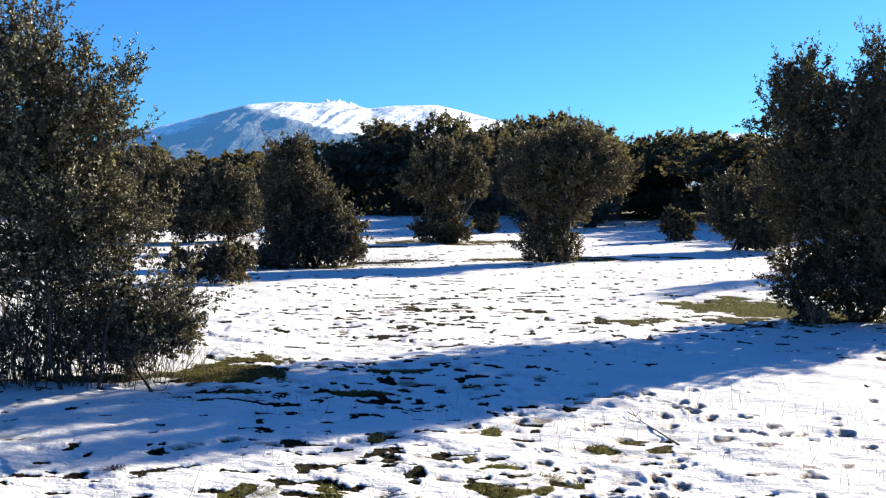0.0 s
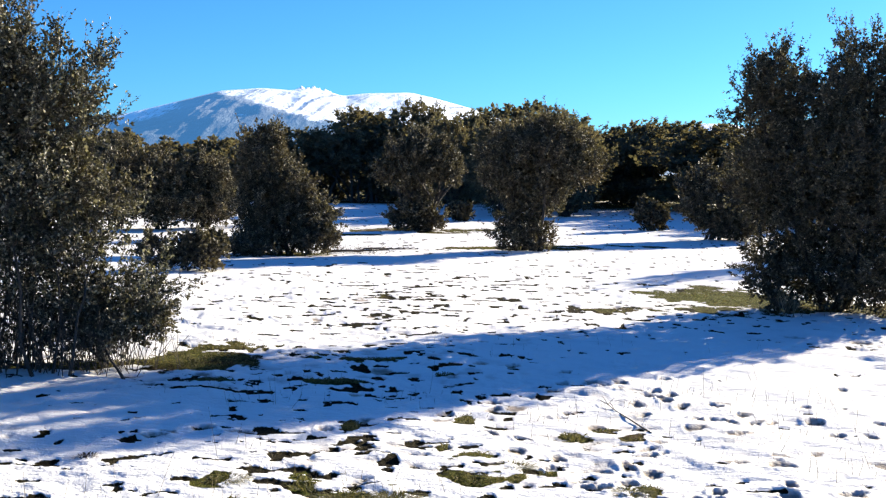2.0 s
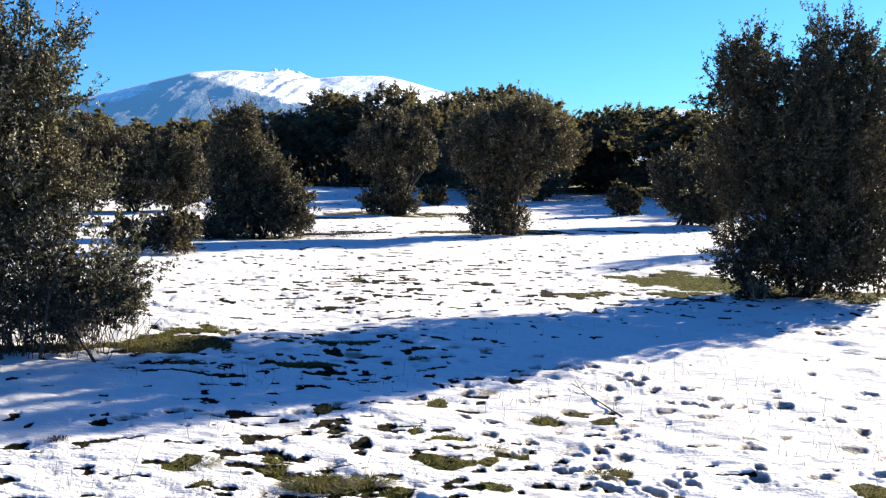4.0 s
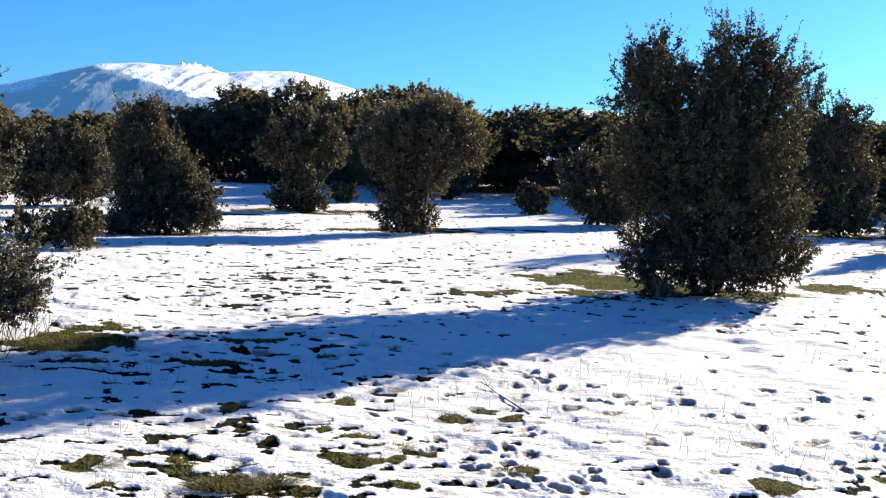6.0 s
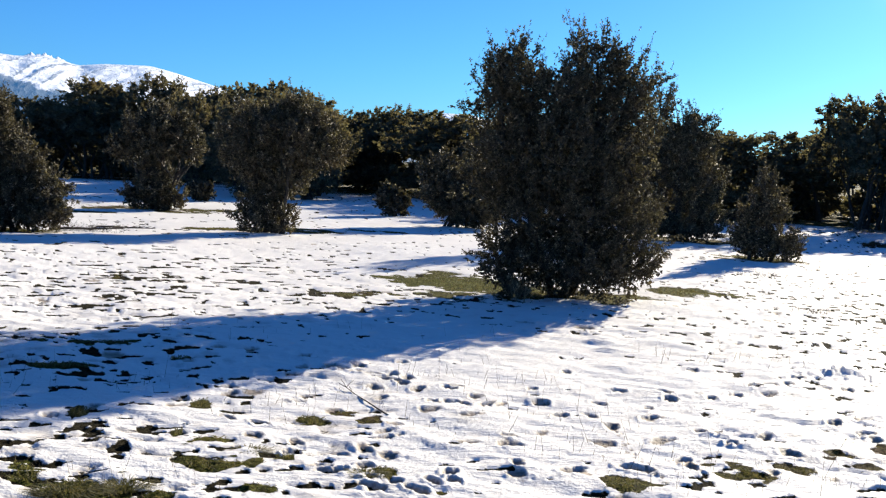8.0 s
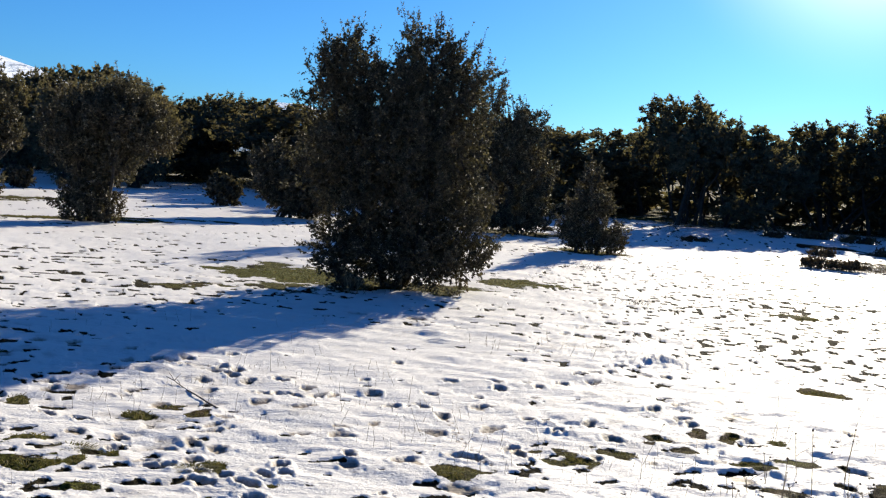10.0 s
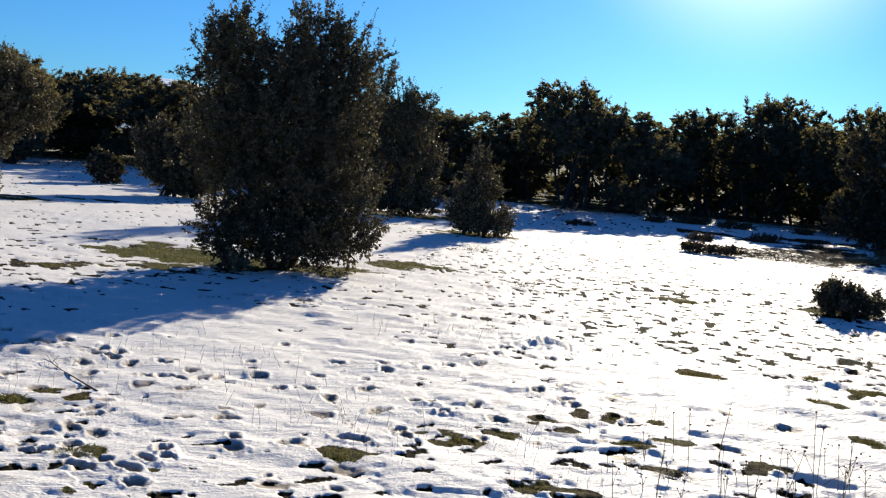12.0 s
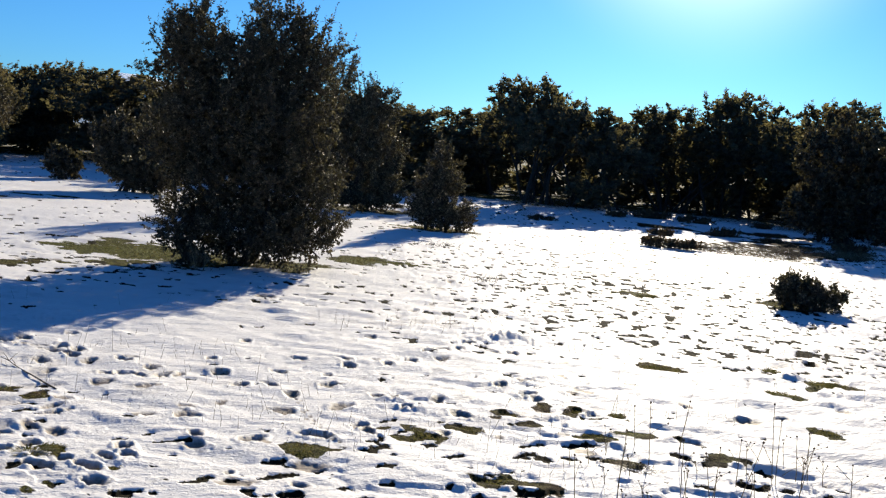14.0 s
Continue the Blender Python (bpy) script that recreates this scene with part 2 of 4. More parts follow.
def lay(points):
    """Rows of x, y, z of the plan laid on the ground in the same way."""
    points = np.asarray(points, float)
    return np.column_stack(settle(points[:, 0], points[:, 1], points[:, 2])[:3])


# where the wood begins: bearing and distance
FAR_AZ = [-26, -5, 3, 7, 9, 13, 16, 18.5, 26, 33.6, 35, 38, 45, 50, 58]
# at 16 to 26 drawn nearer, unseen behind the tall oak, to shade the snow
FAR_D = [62, 64, 64, 62, 55, 53, 50, 46, 43, 45, 40, 41, 45, 42, 35]


# bare turf: x, y, half width across, half width along the view
TURF_FRONT = [(-1.05, 5.86, .14, .20), (-.57, 5.74, .14, .22), (-.35, 5.48, .31, .19), (.17, 6.55, .08, .14), (.40, 6.34, .20, .12), (.33, 5.87, .18, .15),
              (.55, 5.86, .08, .12), (.74, 5.97, .11, .11), (.97, 6.85, .13, .13), (1.18, 6.94, .11, .11), (1.34, 6.74, .08, .11), (.32, 7.31, .08, .12),
              (.58, 5.39, .11, .15), (1.21, 5.62, .08, .12), (2.47, 5.27, .15, .11), (3.26, 5.50, .15, .13), (-.43, 7.15, .07, .11), (-.93, 5.46, .06, .09), (.07, 5.32, .11, .12)]
TURF_SHADE = [(-.30, 9.64, .32, .14), (-.70, 8.66, .30, .16), (-.92, 9.70, .14, .12), (.20, 8.97, .11, .10), (-1.59, 8.69, .17, .12), (-2.0, 9.55, .55, .62),
              (-1.74, 10.34, .34, .28), (4.02, 14.35, 1.0, 1.6), (7.17, 13.92, .62, .7), (7.57, 13.60, .38, .35), (2.38, 13.23, .44, .28), (2.81, 24.51, 1.5, .7), (-.43, 14.70, .12, .22)]
TURF_RIGHT = [(3.24, 5.39, .14, .12), (3.63, 5.45, .13, .10), (2.44, 5.20, .15, .13), (4.30, 5.09, .11, .12), (4.57, 5.03, .16, .10), (4.81, 5.48, .11, .14), (4.03, 5.67, .10, .12),
              (4.45, 5.84, .08, .13), (4.11, 4.50, .14, .12), (6.01, 4.78, .19, .12), (6.66, 5.81, .17, .15), (7.42, 5.96, .19, .18), (7.38, 6.52, .13, .16), (3.24, 4.40, .20, .13)]
TURF_EDGE = [(1.42, 5.20, .08, .11), (.97, 5.01, .10, .10), (1.23, 5.65, .07, .09), (6.35, 6.82, .20, .17), (9.61, 10.81, .35, .35), (4.71, 4.46, .09, .09), (4.80, 4.93, .08, .08),
             (4.55, 5.64, .10, .12), (4.03, 5.39, .08, .09), (-2.3, 22.0, 1.3, .8), (.1, 33.5, 2.0, 1.2), (11.3, 9.6, .6, .5), (22.6, 19.6, 2.2, 1.1), (25.0, 23.2, 2.4, 1.3), (20.4, 17.0, 1.5, .8), (29.5, 33.2, 2.5, 3.0), (24.5, 40.0, 3.0, 2.5),
             (5.2, 13.5, 1.1, .8), (-2.8, 9.35, .60, .25), (12.1, 20.3, .9, .8), (13.4, 25.6, 1.6, 1.4), (24.5, 36, 5.0, 2.5), (30, 36.5, 5.0, 2.5), (-3, 63, 7.0, 3.0), (8, 54, 8.0, 3.0),
             (-1.9, 31.0, 1.1, .45), (.6, 32.4, 1.15, .5), (2.4, 33.6, 1.1, .7), (3.2, 25.2, 1.15, .55), (4.9, 25.8, 1.1, .5), (1.6, 24.6, 1.1, .6),
             (22.6, 24.2, 1.1, 1.0), (22.4, 22.2, 1.15, 1.1), (22.6, 20.4, 1.15, 1.2), (21.0, 19.2, 1.1, .9), (21.6, 17.6, 1.1, .8)]
TURF = TURF_FRONT + TURF_SHADE + TURF_RIGHT + TURF_EDGE


def hollows(x, y):
    """Small thawed hollows in the snow with dark turf in them, 0 to 1."""
    r = np.hypot(x, y)
    small = step(4.5, 7.5, x)
    fine = (1 - small) * fbm(x / 0.16, y / 0.11, 3, 21) + small * fbm(x / 0.105, y / 0.095, 3, 23)
    where = fbm(x / 2.6, y / 2.6, 2, 31)
    right = step(4.0, 9.0, x) * step(16, 8, r)
    clean = np.exp(-(((x - 3.6) / 1.9) ** 2 + ((y - 8.0) / 2.0) ** 2)) + 0.6 * np.exp(-(((x - 2.0) / 2.0) ** 2 + ((y - 9.5) / 1.6) ** 2))
    clean = clean + np.exp(-(((x - 2.4) / 1.0) ** 2 + ((y - 5.8) / 0.9) ** 2))
    far = step(9, 13, r) * step(22, 16, r) - 1.6 * step(15, 22, r)
    brown = np.exp(-(((x - 19.2) / 3.0) ** 2 + ((y - 17.8) / 2.2) ** 2))
    shade = np.exp(-(((x + 1.0) / 1.7) ** 2 + ((y - 8.9) / 1.3) ** 2))
    return step(0.655, 0.745, fine + 0.07 * shade + 0.22 * brown + 0.24 * (where - 0.5) + 0.015 * right * step(7, 9.5, r) + 0.032 * far * (1 - 0.35 * small) - 0.10 * clean - 0.05 * step(-1.0, -2.0, x) * step(8.2, 7.2, y))


def turf(x, y):
    """Larger patches of bare turf, 0 to 1."""
    r, az = np.hypot(x, y), np.arctan2(x, y)
    bare = np.zeros_like(r)
    ragged = fbm(x / 0.16, y / 0.16, 3, 43) - 0.5
    ragged_far = fbm(x / 0.7, y / 0.7, 3, 47) - 0.5
    for px, py, a, b in TURF:
        near = (np.abs(x - px) < 1.8 * max(a, b)) & (np.abs(y - py) < 1.8 * max(a, b))
        if not near.any():
            continue
        dx, dy, d = x[near] - px, y[near] - py, math.hypot(px, py)
        across, along = (dx * py - dy * px) / d, (dx * px + dy * py) / d
        q = np.hypot(across / a, along / b)
        rag = ragged[near] * 2.6 if a < 0.45 else ragged_far[near] * 1.7 + ragged[near] * 0.8
        cover = step(-0.35, 0.40, 0.80 - q + rag)
        if a > 1.2:
            cover = cover * (0.42 + 0.85 * fbm(x[near] / 0.5, y[near] / 0.3, 3, 49))
        bare[near] = np.maximum(bare[near], cover)
    # forest floor under the far oaks
    edge = np.interp(np.degrees(az), FAR_AZ, FAR_D)
    wood = step(-11, 1, r - edge + 5 * (fbm(x / 4, y / 4, 2, 61) - 0.5)) * (0.40 + 0.5 * fbm(x / 1.8, y / 1.2, 3, 63))
    return np.clip(np.maximum(bare, wood), 0, 1)


# single hoof prints on the plan
TRACK_LEFT = [(1.54, 8.40), (1.67, 8.34), (1.72, 8.15), (1.82, 8.28), (1.92, 8.18), (1.83, 7.94), (1.89, 7.69), (2.11, 7.69), (2.20, 7.76), (1.56,
              7.40), (1.88, 7.24), (1.81, 7.00), (2.01, 7.26), (2.09, 7.21), (2.06, 6.85), (2.25, 7.40), (2.25, 7.18), (2.37, 7.18), (2.76, 7.68),
              (2.66, 7.21), (1.59, 7.85), (1.07, 7.58), (0.98, 7.41), (1.47, 8.59), (1.63, 8.69), (2.02, 8.83), (1.40, 6.50), (1.38, 6.35), (1.05,
              6.05), (0.92, 5.80), (0.98, 5.69), (1.10, 5.34), (1.24, 5.44), (1.57, 5.56), (1.43, 5.40), (1.53, 5.39), (1.93, 5.50), (1.99, 5.71)]
TRACK_RIGHT = [(5.70, 9.83), (3.39, 7.56), (3.77, 7.51), (3.69, 7.28), (4.01, 7.47), (4.03, 7.31), (4.31, 7.44), (4.65, 7.74), (4.82, 7.81), (4.60,
               7.45), (4.99, 7.83), (5.24, 8.06), (5.24, 7.68), (5.40, 7.61), (3.08, 7.16), (3.39, 7.03), (2.66, 6.82), (2.87, 6.83), (2.90, 6.50),
               (3.26, 6.69), (3.06, 6.10), (3.40, 6.28), (3.49, 6.23), (3.45, 5.97), (3.76, 6.09), (3.71, 5.73), (2.97, 5.54), (2.62, 5.53), (2.25,
               5.55), (2.98, 5.68), (4.51, 6.47), (4.55, 6.18), (4.81, 6.58), (3.28, 8.34), (4.47, 8.45)]
TRACK_WEEDS = [(4.58, 5.66), (4.51, 6.02), (5.52, 5.61), (5.66, 5.21), (6.01, 5.16), (6.74, 5.24)]


def prints():
    """Hoof and boot prints: x, y, half length, half width, heading, depth."""
    rng = np.random.default_rng(11)
    out = []

    def trail(points, gap=0.24, size=0.075, apart=0.07, sink=1.0):
        for (x0, y0), (x1, y1) in zip(points, points[1:]):
            length = math.hypot(x1 - x0, y1 - y0)
            for k in range(max(1, int(length / gap))):
                f = (k + rng.uniform(-.2, .2)) * gap / length
                side = apart if k % 2 else -apart
                nx, ny = -(y1 - y0) / length, (x1 - x0) / length
                out.append((x0 + f * (x1 - x0) + side * nx, y0 + f * (y1 - y0) + side * ny, size * rng.uniform(.8, 1.2),
                            size * rng.uniform(.55, .75), math.atan2(y1 - y0, x1 - x0) + rng.normal(0, .25), sink * rng.uniform(.014, .030)))

    for x, y in TRACK_LEFT + TRACK_RIGHT + TRACK_WEEDS:
        out.append((x, y, rng.uniform(.055, .095), rng.uniform(.036, .056), math.atan2(y, x) + rng.normal(0, .6), rng.uniform(.018, .034)))
    trail([(-1.6, 6.9), (-.6, 7.1), (.1, 7.3), (.47, 7.67), (.99, 8.39), (1.7, 9.0)], 0.26)
    trail([(.54, 6.98), (.66, 6.5), (.85, 6.1), (.97, 5.73), (1.3, 5.05)], 0.2, 0.065)
    trail([(1.27, 6.15), (1.15, 5.41), (1.47, 4.87)], 0.19, 0.07)
    trail([(2.95, 6.6), (2.75, 5.9), (2.68, 5.3)], 0.06, 0.016, 0.014, 0.4)
    count = 0
    while count < 130:
        r, az = 4.3 + 17 * rng.random() ** 1.5, radians(rng.uniform(-23, 57))
        x, y = r * math.sin(az), r * math.cos(az)
        keep = value_noise(np.array([x / 1.4]), np.array([y / 1.4]), 77)[0]
        if keep < 0.42 or math.hypot((x - 3.3) / 1.6, (y - 8.0) / 1.9) < 1:
            continue
        s = rng.uniform(.03, .085) * (1 + 0.02 * r)
        out.append((x, y, s, s * rng.uniform(.5, .9), rng.uniform(0, 6.3), rng.uniform(.005, .022)))
        count += 1
    return out


def build_ground():
    fine = np.radians(np.arange(-26.0, 58.01, 0.09))
    az = np.concatenate([fine, np.radians(np.linspace(59.5, 332.5, 110))])
    rings = list(np.arange(0.3, 3.15, 0.15))
    r = 3.2
    while r < 75:
        rings.append(r)
        r += 0.014 * (r / 4) ** 1.6
    rings += list(np.geomspace(80, 4800, 40))
    rad = np.array(rings)
    R, A = np.meshgrid(rad, az, indexing="ij")
    X, Y = R * np.sin(A), R * np.cos(A)
    nr, na = X.shape
    # fine relief only where the grid is fine; beyond it the snow is left plain
    seen = (step(-26, -25, np.degrees(A)) * step(58, 57.3, np.degrees(A))) * step(2.9, 3.5, R)
    holes = hollows(X.ravel(), Y.ravel()).reshape(X.shape) * seen
    bare = turf(X.ravel(), Y.ravel()).reshape(X.shape)
    near = step(70, 40, R)
    bumps = 0.040 * (fbm(X / 1.1, Y / 1.1, 2, 3) - 0.5) + seen * 0.016 * (fbm(X / 0.34, Y / 0.34, 3, 8) - 0.5)
    clean = np.exp(-(((X - 3.4) / 1.9) ** 2 + ((Y - 7.9) / 2.2) ** 2)) + 0.7 * np.exp(-(((X - 2.0) / 2.2) ** 2 + ((Y - 9.6) / 1.6) ** 2))
    clean = clean + np.exp(-(((X - 2.4) / 1.0) ** 2 + ((Y - 5.8) / 0.9) ** 2))
    smooth = 1 - 0.8 * np.clip(clean, 0, 1)
    crust = seen * smooth * 0.010 * (fbm(X / 0.11, Y / 0.11, 3, 9) - 0.5) * step(16, 8, R)
    snow = 0.013 * (1 - step(0.50, 0.85, bare)) - (0.009 + 0.005 * step(14, 8, R)) * step(0.42, 0.9, holes) * (1 - bare)
    Z = land(X, Y) + near * (bumps + crust + snow) + (1 - near) * 0.03
    Z = Z + (0.003 + 0.020 * fbm(X / 0.09, Y / 0.09, 2, 13) ** 2) * step(0.4, 1.0, bare) * step(45, 25, R)
    brown = np.exp(-(((X - 19.6) / 3.2) ** 2 + ((Y - 18.2) / 2.6) ** 2))
    # where turf is coloured darker for wet and for the hollow's shade
    damp_shade = holes * (1 - step(0.2, 0.6, bare)) * (1 - np.clip(1.4 * brown, 0, 1))
    bare = np.maximum(bare, holes)
    # trodden snow: irregular pits, thick in some stretches
    trodden = step(0.47, 0.72, fbm(X / 1.6, Y / 1.6, 2, 101)) * step(16, 9, R) * seen * smooth
    pit = step(0.56, 0.72, fbm(X / 0.15, Y / 0.13, 3, 103))
    Z = Z - near * seen * 0.009 * pit * (0.10 * smooth + 0.90 * trodden) * step(22, 10, R)
    thawed = 0.50 * step(0.66, 0.76, fbm(X / 0.15, Y / 0.13, 3, 103)) * trodden
    Z = Z - near * 0.004 * step(0.2, 0.5, thawed)
    damp_shade = np.maximum(damp_shade, thawed * (1 - step(0.2, 0.6, bare)))
    bare = np.maximum(bare, thawed)
    trod_shade = 0.55 * pit * trodden * step(16, 9, R)
    # crusted ledges and wind ribs
    across, along = X * 0.87 - Y * 0.5, X * 0.5 + Y * 0.87
    ledge = step(0.485, 0.525, fbm(across / 0.50, along / 0.26, 4, 111)) * step(0.40, 0.60, fbm(X / 1.5, Y / 1.5, 2, 113))
    chips = step(0.50, 0.54, fbm(across / 0.20, along / 0.11, 3, 115)) * step(0.44, 0.58, fbm(X / 0.8, Y / 0.8, 2, 117))
    Z = Z + near * seen * (0.015 * ledge + 0.006 * chips) * step(24, 10, R)
    ribs = fbm((X * 0.75 - Y * 0.66) / 0.55, (X * 0.66 + Y * 0.75) / 0.22, 3, 107) - 0.5
    Z = Z + near * seen * 0.040 * ribs * step(30, 12, R)
    for x, y, a, b, turn, deep in prints():
        d, t = math.hypot(x, y), math.atan2(x, y)
        w = 2.2 * a
        i0, i1 = np.searchsorted(rad, [d - w, d + w])
        j0, j1 = np.searchsorted(fine, [t - w / d, t + w / d])
        if i1 <= i0 or j1 <= j0:
            continue
        sl = (slice(i0, i1), slice(j0, j1))
        dx, dy = X[sl] - x, Y[sl] - y
        u, v = dx * math.cos(turn) + dy * math.sin(turn), -dx * math.sin(turn) + dy * math.cos(turn)
        q = np.hypot(u / a, v / b) + 1.4 * (fbm(X[sl] / 0.055, Y[sl] / 0.055, 3, 91) - 0.5)
        Z[sl] += -deep * step(1.15, 0.45, q) + 0.30 * deep * np.exp(-((q - 1.35) / 0.25) ** 2)
        # floor and walls of the print take the painted grey
        trod_shade[sl] = np.maximum(trod_shade[sl], step(1.3, 0.85, q))
        if deep > 0.014:
            damp_shade[sl] = np.maximum(damp_shade[sl], step(0.9, 0.4, q))
            bare[sl] = np.maximum(bare[sl], (0.62 if deep > 0.03 or x < 1.2 else 0.36) * step(1.0, 0.35, q))
    # one heap of frozen snow, with rough lumps
    dx, dy = X - 5.83, Y - 8.23
    q = np.hypot(dx / 0.42, dy / 0.34)
    Z += 0.022 * step(0.9, 0.0, q) + (0.012 + 0.022 * step(0.9, 0.2, q)) * step(1.9, 0.7, q) * step(0.48, 0.58, fbm(X / 0.06, Y / 0.06, 3, 30))
    bare *= step(0.7, 1.2, q)
    # two small drift lips
    for px, py, w in ((4.19, 9.80, 0.20), (4.12, 9.40, 0.2), (7.35, 6.3, 0.16)):
        q = np.hypot((X - px) / w, (Y - py) / (0.5 * w))
        Z += 0.035 * step(1.1, 0.2, q)
    bare = np.maximum(bare, (1 - seen) * (0.20 + 0.36 * fbm(X / 3, Y / 3, 2, 15)))
    parched = np.exp(-(((X - 21.5) / 4.5) ** 2 + ((Y - 20.0) / 5.0) ** 2))
    lush = np.zeros_like(X)
    for px, py, w in ((4.0, 14.7, 1.5), (-.2, 5.6, 1.3), (7.3, 13.8, 0.8), (6.5, 5.4, 0.8)):
        lush = np.maximum(lush, np.exp(-(((X - px) ** 2 + (Y - py) ** 2) / w ** 2)))
    verts = lay(np.stack([X, Y, Z], -1).reshape(-1, 3))
    centre = len(verts)
    verts = np.vstack([verts, [[0, 0, float(Z[0].mean())]]])
    i, j = np.meshgrid(np.arange(nr - 1), np.arange(na), indexing="ij")
    k = (j + 1) % na
    quads = np.stack([i * na + j, i * na + k, (i + 1) * na + k, (i + 1) * na + j], -1).reshape(-1, 4)[:, ::-1]
    jj = np.arange(0, na - 1, 2)
    fan = np.stack([np.full(len(jj), centre), jj, jj + 1, (jj + 2) % na], -1)
    attr = np.append(bare.ravel(), 0.0)
    me = mesh_from("ground", verts, np.vstack([quads, fan]), True, {"bare": attr, "damp_shade": np.append(damp_shade.ravel(), 0.0), "lush": np.append(lush.ravel(), 0.0), "trod_shade": np.append(trod_shade.ravel(), 0.0),
                                                                             "parched": np.append(parched.ravel(), 0.0)})
    me.materials.append(M_GROUND)
    return tagged(new("ground", me), "thin trodden snow over winter turf in an oak clearing", "ground", kind="structure")


build_ground()


# ---------------------------------------------------------------- mountain
def build_mountain(name, label, az0, az1, ridge, foot, crest, snow_line, seed, na=480, ns=120):
    """A far range: ridge(az) gives the crest's angle of height in degrees; snow_line(az) the lower edge of the closed snow."""
    az = np.linspace(az0, az1, na)
    if az0 < -30:
        az = np.concatenate([np.linspace(az0, -17.1, 60), np.linspace(-17, 8, na), np.linspace(8.2, az1, 40)])
    s = np.concatenate([np.linspace(0, 1, ns), np.linspace(1.04, 1.6, 14)])
    S, A = np.meshgrid(s, az, indexing="ij")
    spur = np.interp(S, [0.1, 0.2, 0.25, 0.305, 0.35, 0.41, 0.54, 1.0], [2.0, -2.0, -4.9, -7.1, -8.0, -9.2, -10.2, -10.4])
    beyond = 0.5 * (A - spur + np.sqrt((A - spur) ** 2 + 0.12))
    away = 1 + 0.028 * np.minimum(beyond, 15) if az0 < -30 else 1.0
    R = (foot + (crest - foot) * S) * away
    top = np.tan(np.radians(ridge(A))) * crest * away + EYE
    front = 1 - (1 - np.clip(S, 0, 1)) ** 1.9
    Z = top * np.where(S <= 1, front, np.clip(1 - (np.clip(S - 1, 0, 1) / 0.6) ** 1.5, 0, 1))
    crag = ((0.15 + 0.06 * np.sin(8 * A) + 0.05 * np.sin(21 * A + 1) + 0.04 * np.sin(47 * A)) * step(-6.5, -5.9, A) * step(-4.2, -4.8, A) + 0.06 * (fbm(A * 2.1, A * 0, 3, 6) - 0.5)) if az0 < -30 else 0 * A
    Z = Z + np.radians(crag) * crest * np.clip(S, 0, 1) ** 10 * (S <= 1.05)
    X, Y = R * np.sin(np.radians(A)), R * np.cos(np.radians(A))
    gully = fbm(X / 150 + 0.25 * Y / 150, Y / 900, 4, seed) - 0.5
    rough = fbm(X / 60, Y / 60, 4, seed + 9) - 0.5
    body = np.clip(1 - np.abs(2 * np.clip(S, 0, 1) - 1) ** 3, 0, 1)
    if az0 < -30:
        # the spur that runs down from the summit towards the clearing
        Z = Z + top * 0.03 * np.exp(-np.sqrt((A - spur) ** 2 + 0.02) / 1.0) * np.clip(S, 0, 1) ** 0.5 * step(1.0, 0.86, S)
    streak = fbm((A * 0.9 - S * 7.0) * 2.6, (S * 7.0 + A * 0.5) * 0.45, 4, seed + 21) - 0.5
    Z = Z + top * (0.045 * gully * body + 0.030 * rough * body + 0.022 * streak * body) - 3
    Z = np.where(S < 1, np.minimum(Z, EYE + R * np.tan(np.radians(ridge(A) * (0.97 + 0.03 * S)))), Z)
    height = np.degrees(np.arctan2(Z - EYE, R))
    snow = 0.66 * step(-0.12, 0.18, height - snow_line(A) + 0.5 * (fbm(A * 1.1, S * 9, 3, seed + 3) - 0.5))
    below = np.degrees(np.arctan2(top - EYE, crest)) - height
    frost = 0.70 * np.exp(-((A + 13.9) / 2.1) ** 4) * step(0.75, 0.30, below + 0.3 * (fbm(A * 1.5, S * 6, 2, seed + 5) - 0.5))
    frost = np.maximum(frost, 0.55 * np.exp(-((A + 9.1) / 0.5) ** 2 - ((height - 2.9) / 0.12) ** 2))
    snow = np.maximum(snow, frost if az0 < -30 else 0) - 0.22 * np.exp(-((A + 5.3) / 0.8) ** 2) * step(0.5, 0.1, below)
    snow = snow - 0.30 * step(0.06, 0.24, streak) * step(0.9, 0.6, S)
    stone = step(2.4, 3.6, height + rough)
    n1, n2 = X.shape
    i, j = np.meshgrid(np.arange(n1 - 1), np.arange(n2 - 1), indexing="ij")
    quads = np.stack([i * n2 + j, i * n2 + j + 1, (i + 1) * n2 + j + 1, (i + 1) * n2 + j], -1).reshape(-1, 4)
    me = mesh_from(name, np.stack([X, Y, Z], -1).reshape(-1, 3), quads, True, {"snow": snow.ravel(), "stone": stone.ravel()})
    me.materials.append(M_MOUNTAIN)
    return tagged(new(name, me), label, "mountain", kind="structure")


RIDGE_AZ = [-40, -25, -19.3, -15.2, -12.8, -10.0, -8.0, -6.5, -5.9, -5.5, -4.5, -3.9, -2.7, -0.4, 0.8, 3.1, 5.1, 7.7, 12, 20]
RIDGE_UP = [0.3, 0.9, 1.75, 2.72, 3.35, 4.10, 4.27, 4.18, 4.26, 4.26, 4.12, 3.92, 4.08, 4.14, 3.88, 3.25, 2.6, 1.85, 0.9, 0.2]


def main_ridge(a):
    return sum(np.interp(a + k, RIDGE_AZ, RIDGE_UP) for k in (-0.2, 0, 0.2)) / 3


def main_snow(a):
    return np.interp(a, [-40, -16, -12.5, -10.5, -10.2, -9.2, -8, -7.1, -5.7, -4.1, -2, 0, 20], [4, 3.4, 3.9, 4.6, 4.0, 3.62, 3.38, 3.05, 2.75, 2.55, 2.3, 1.9, 1.5])


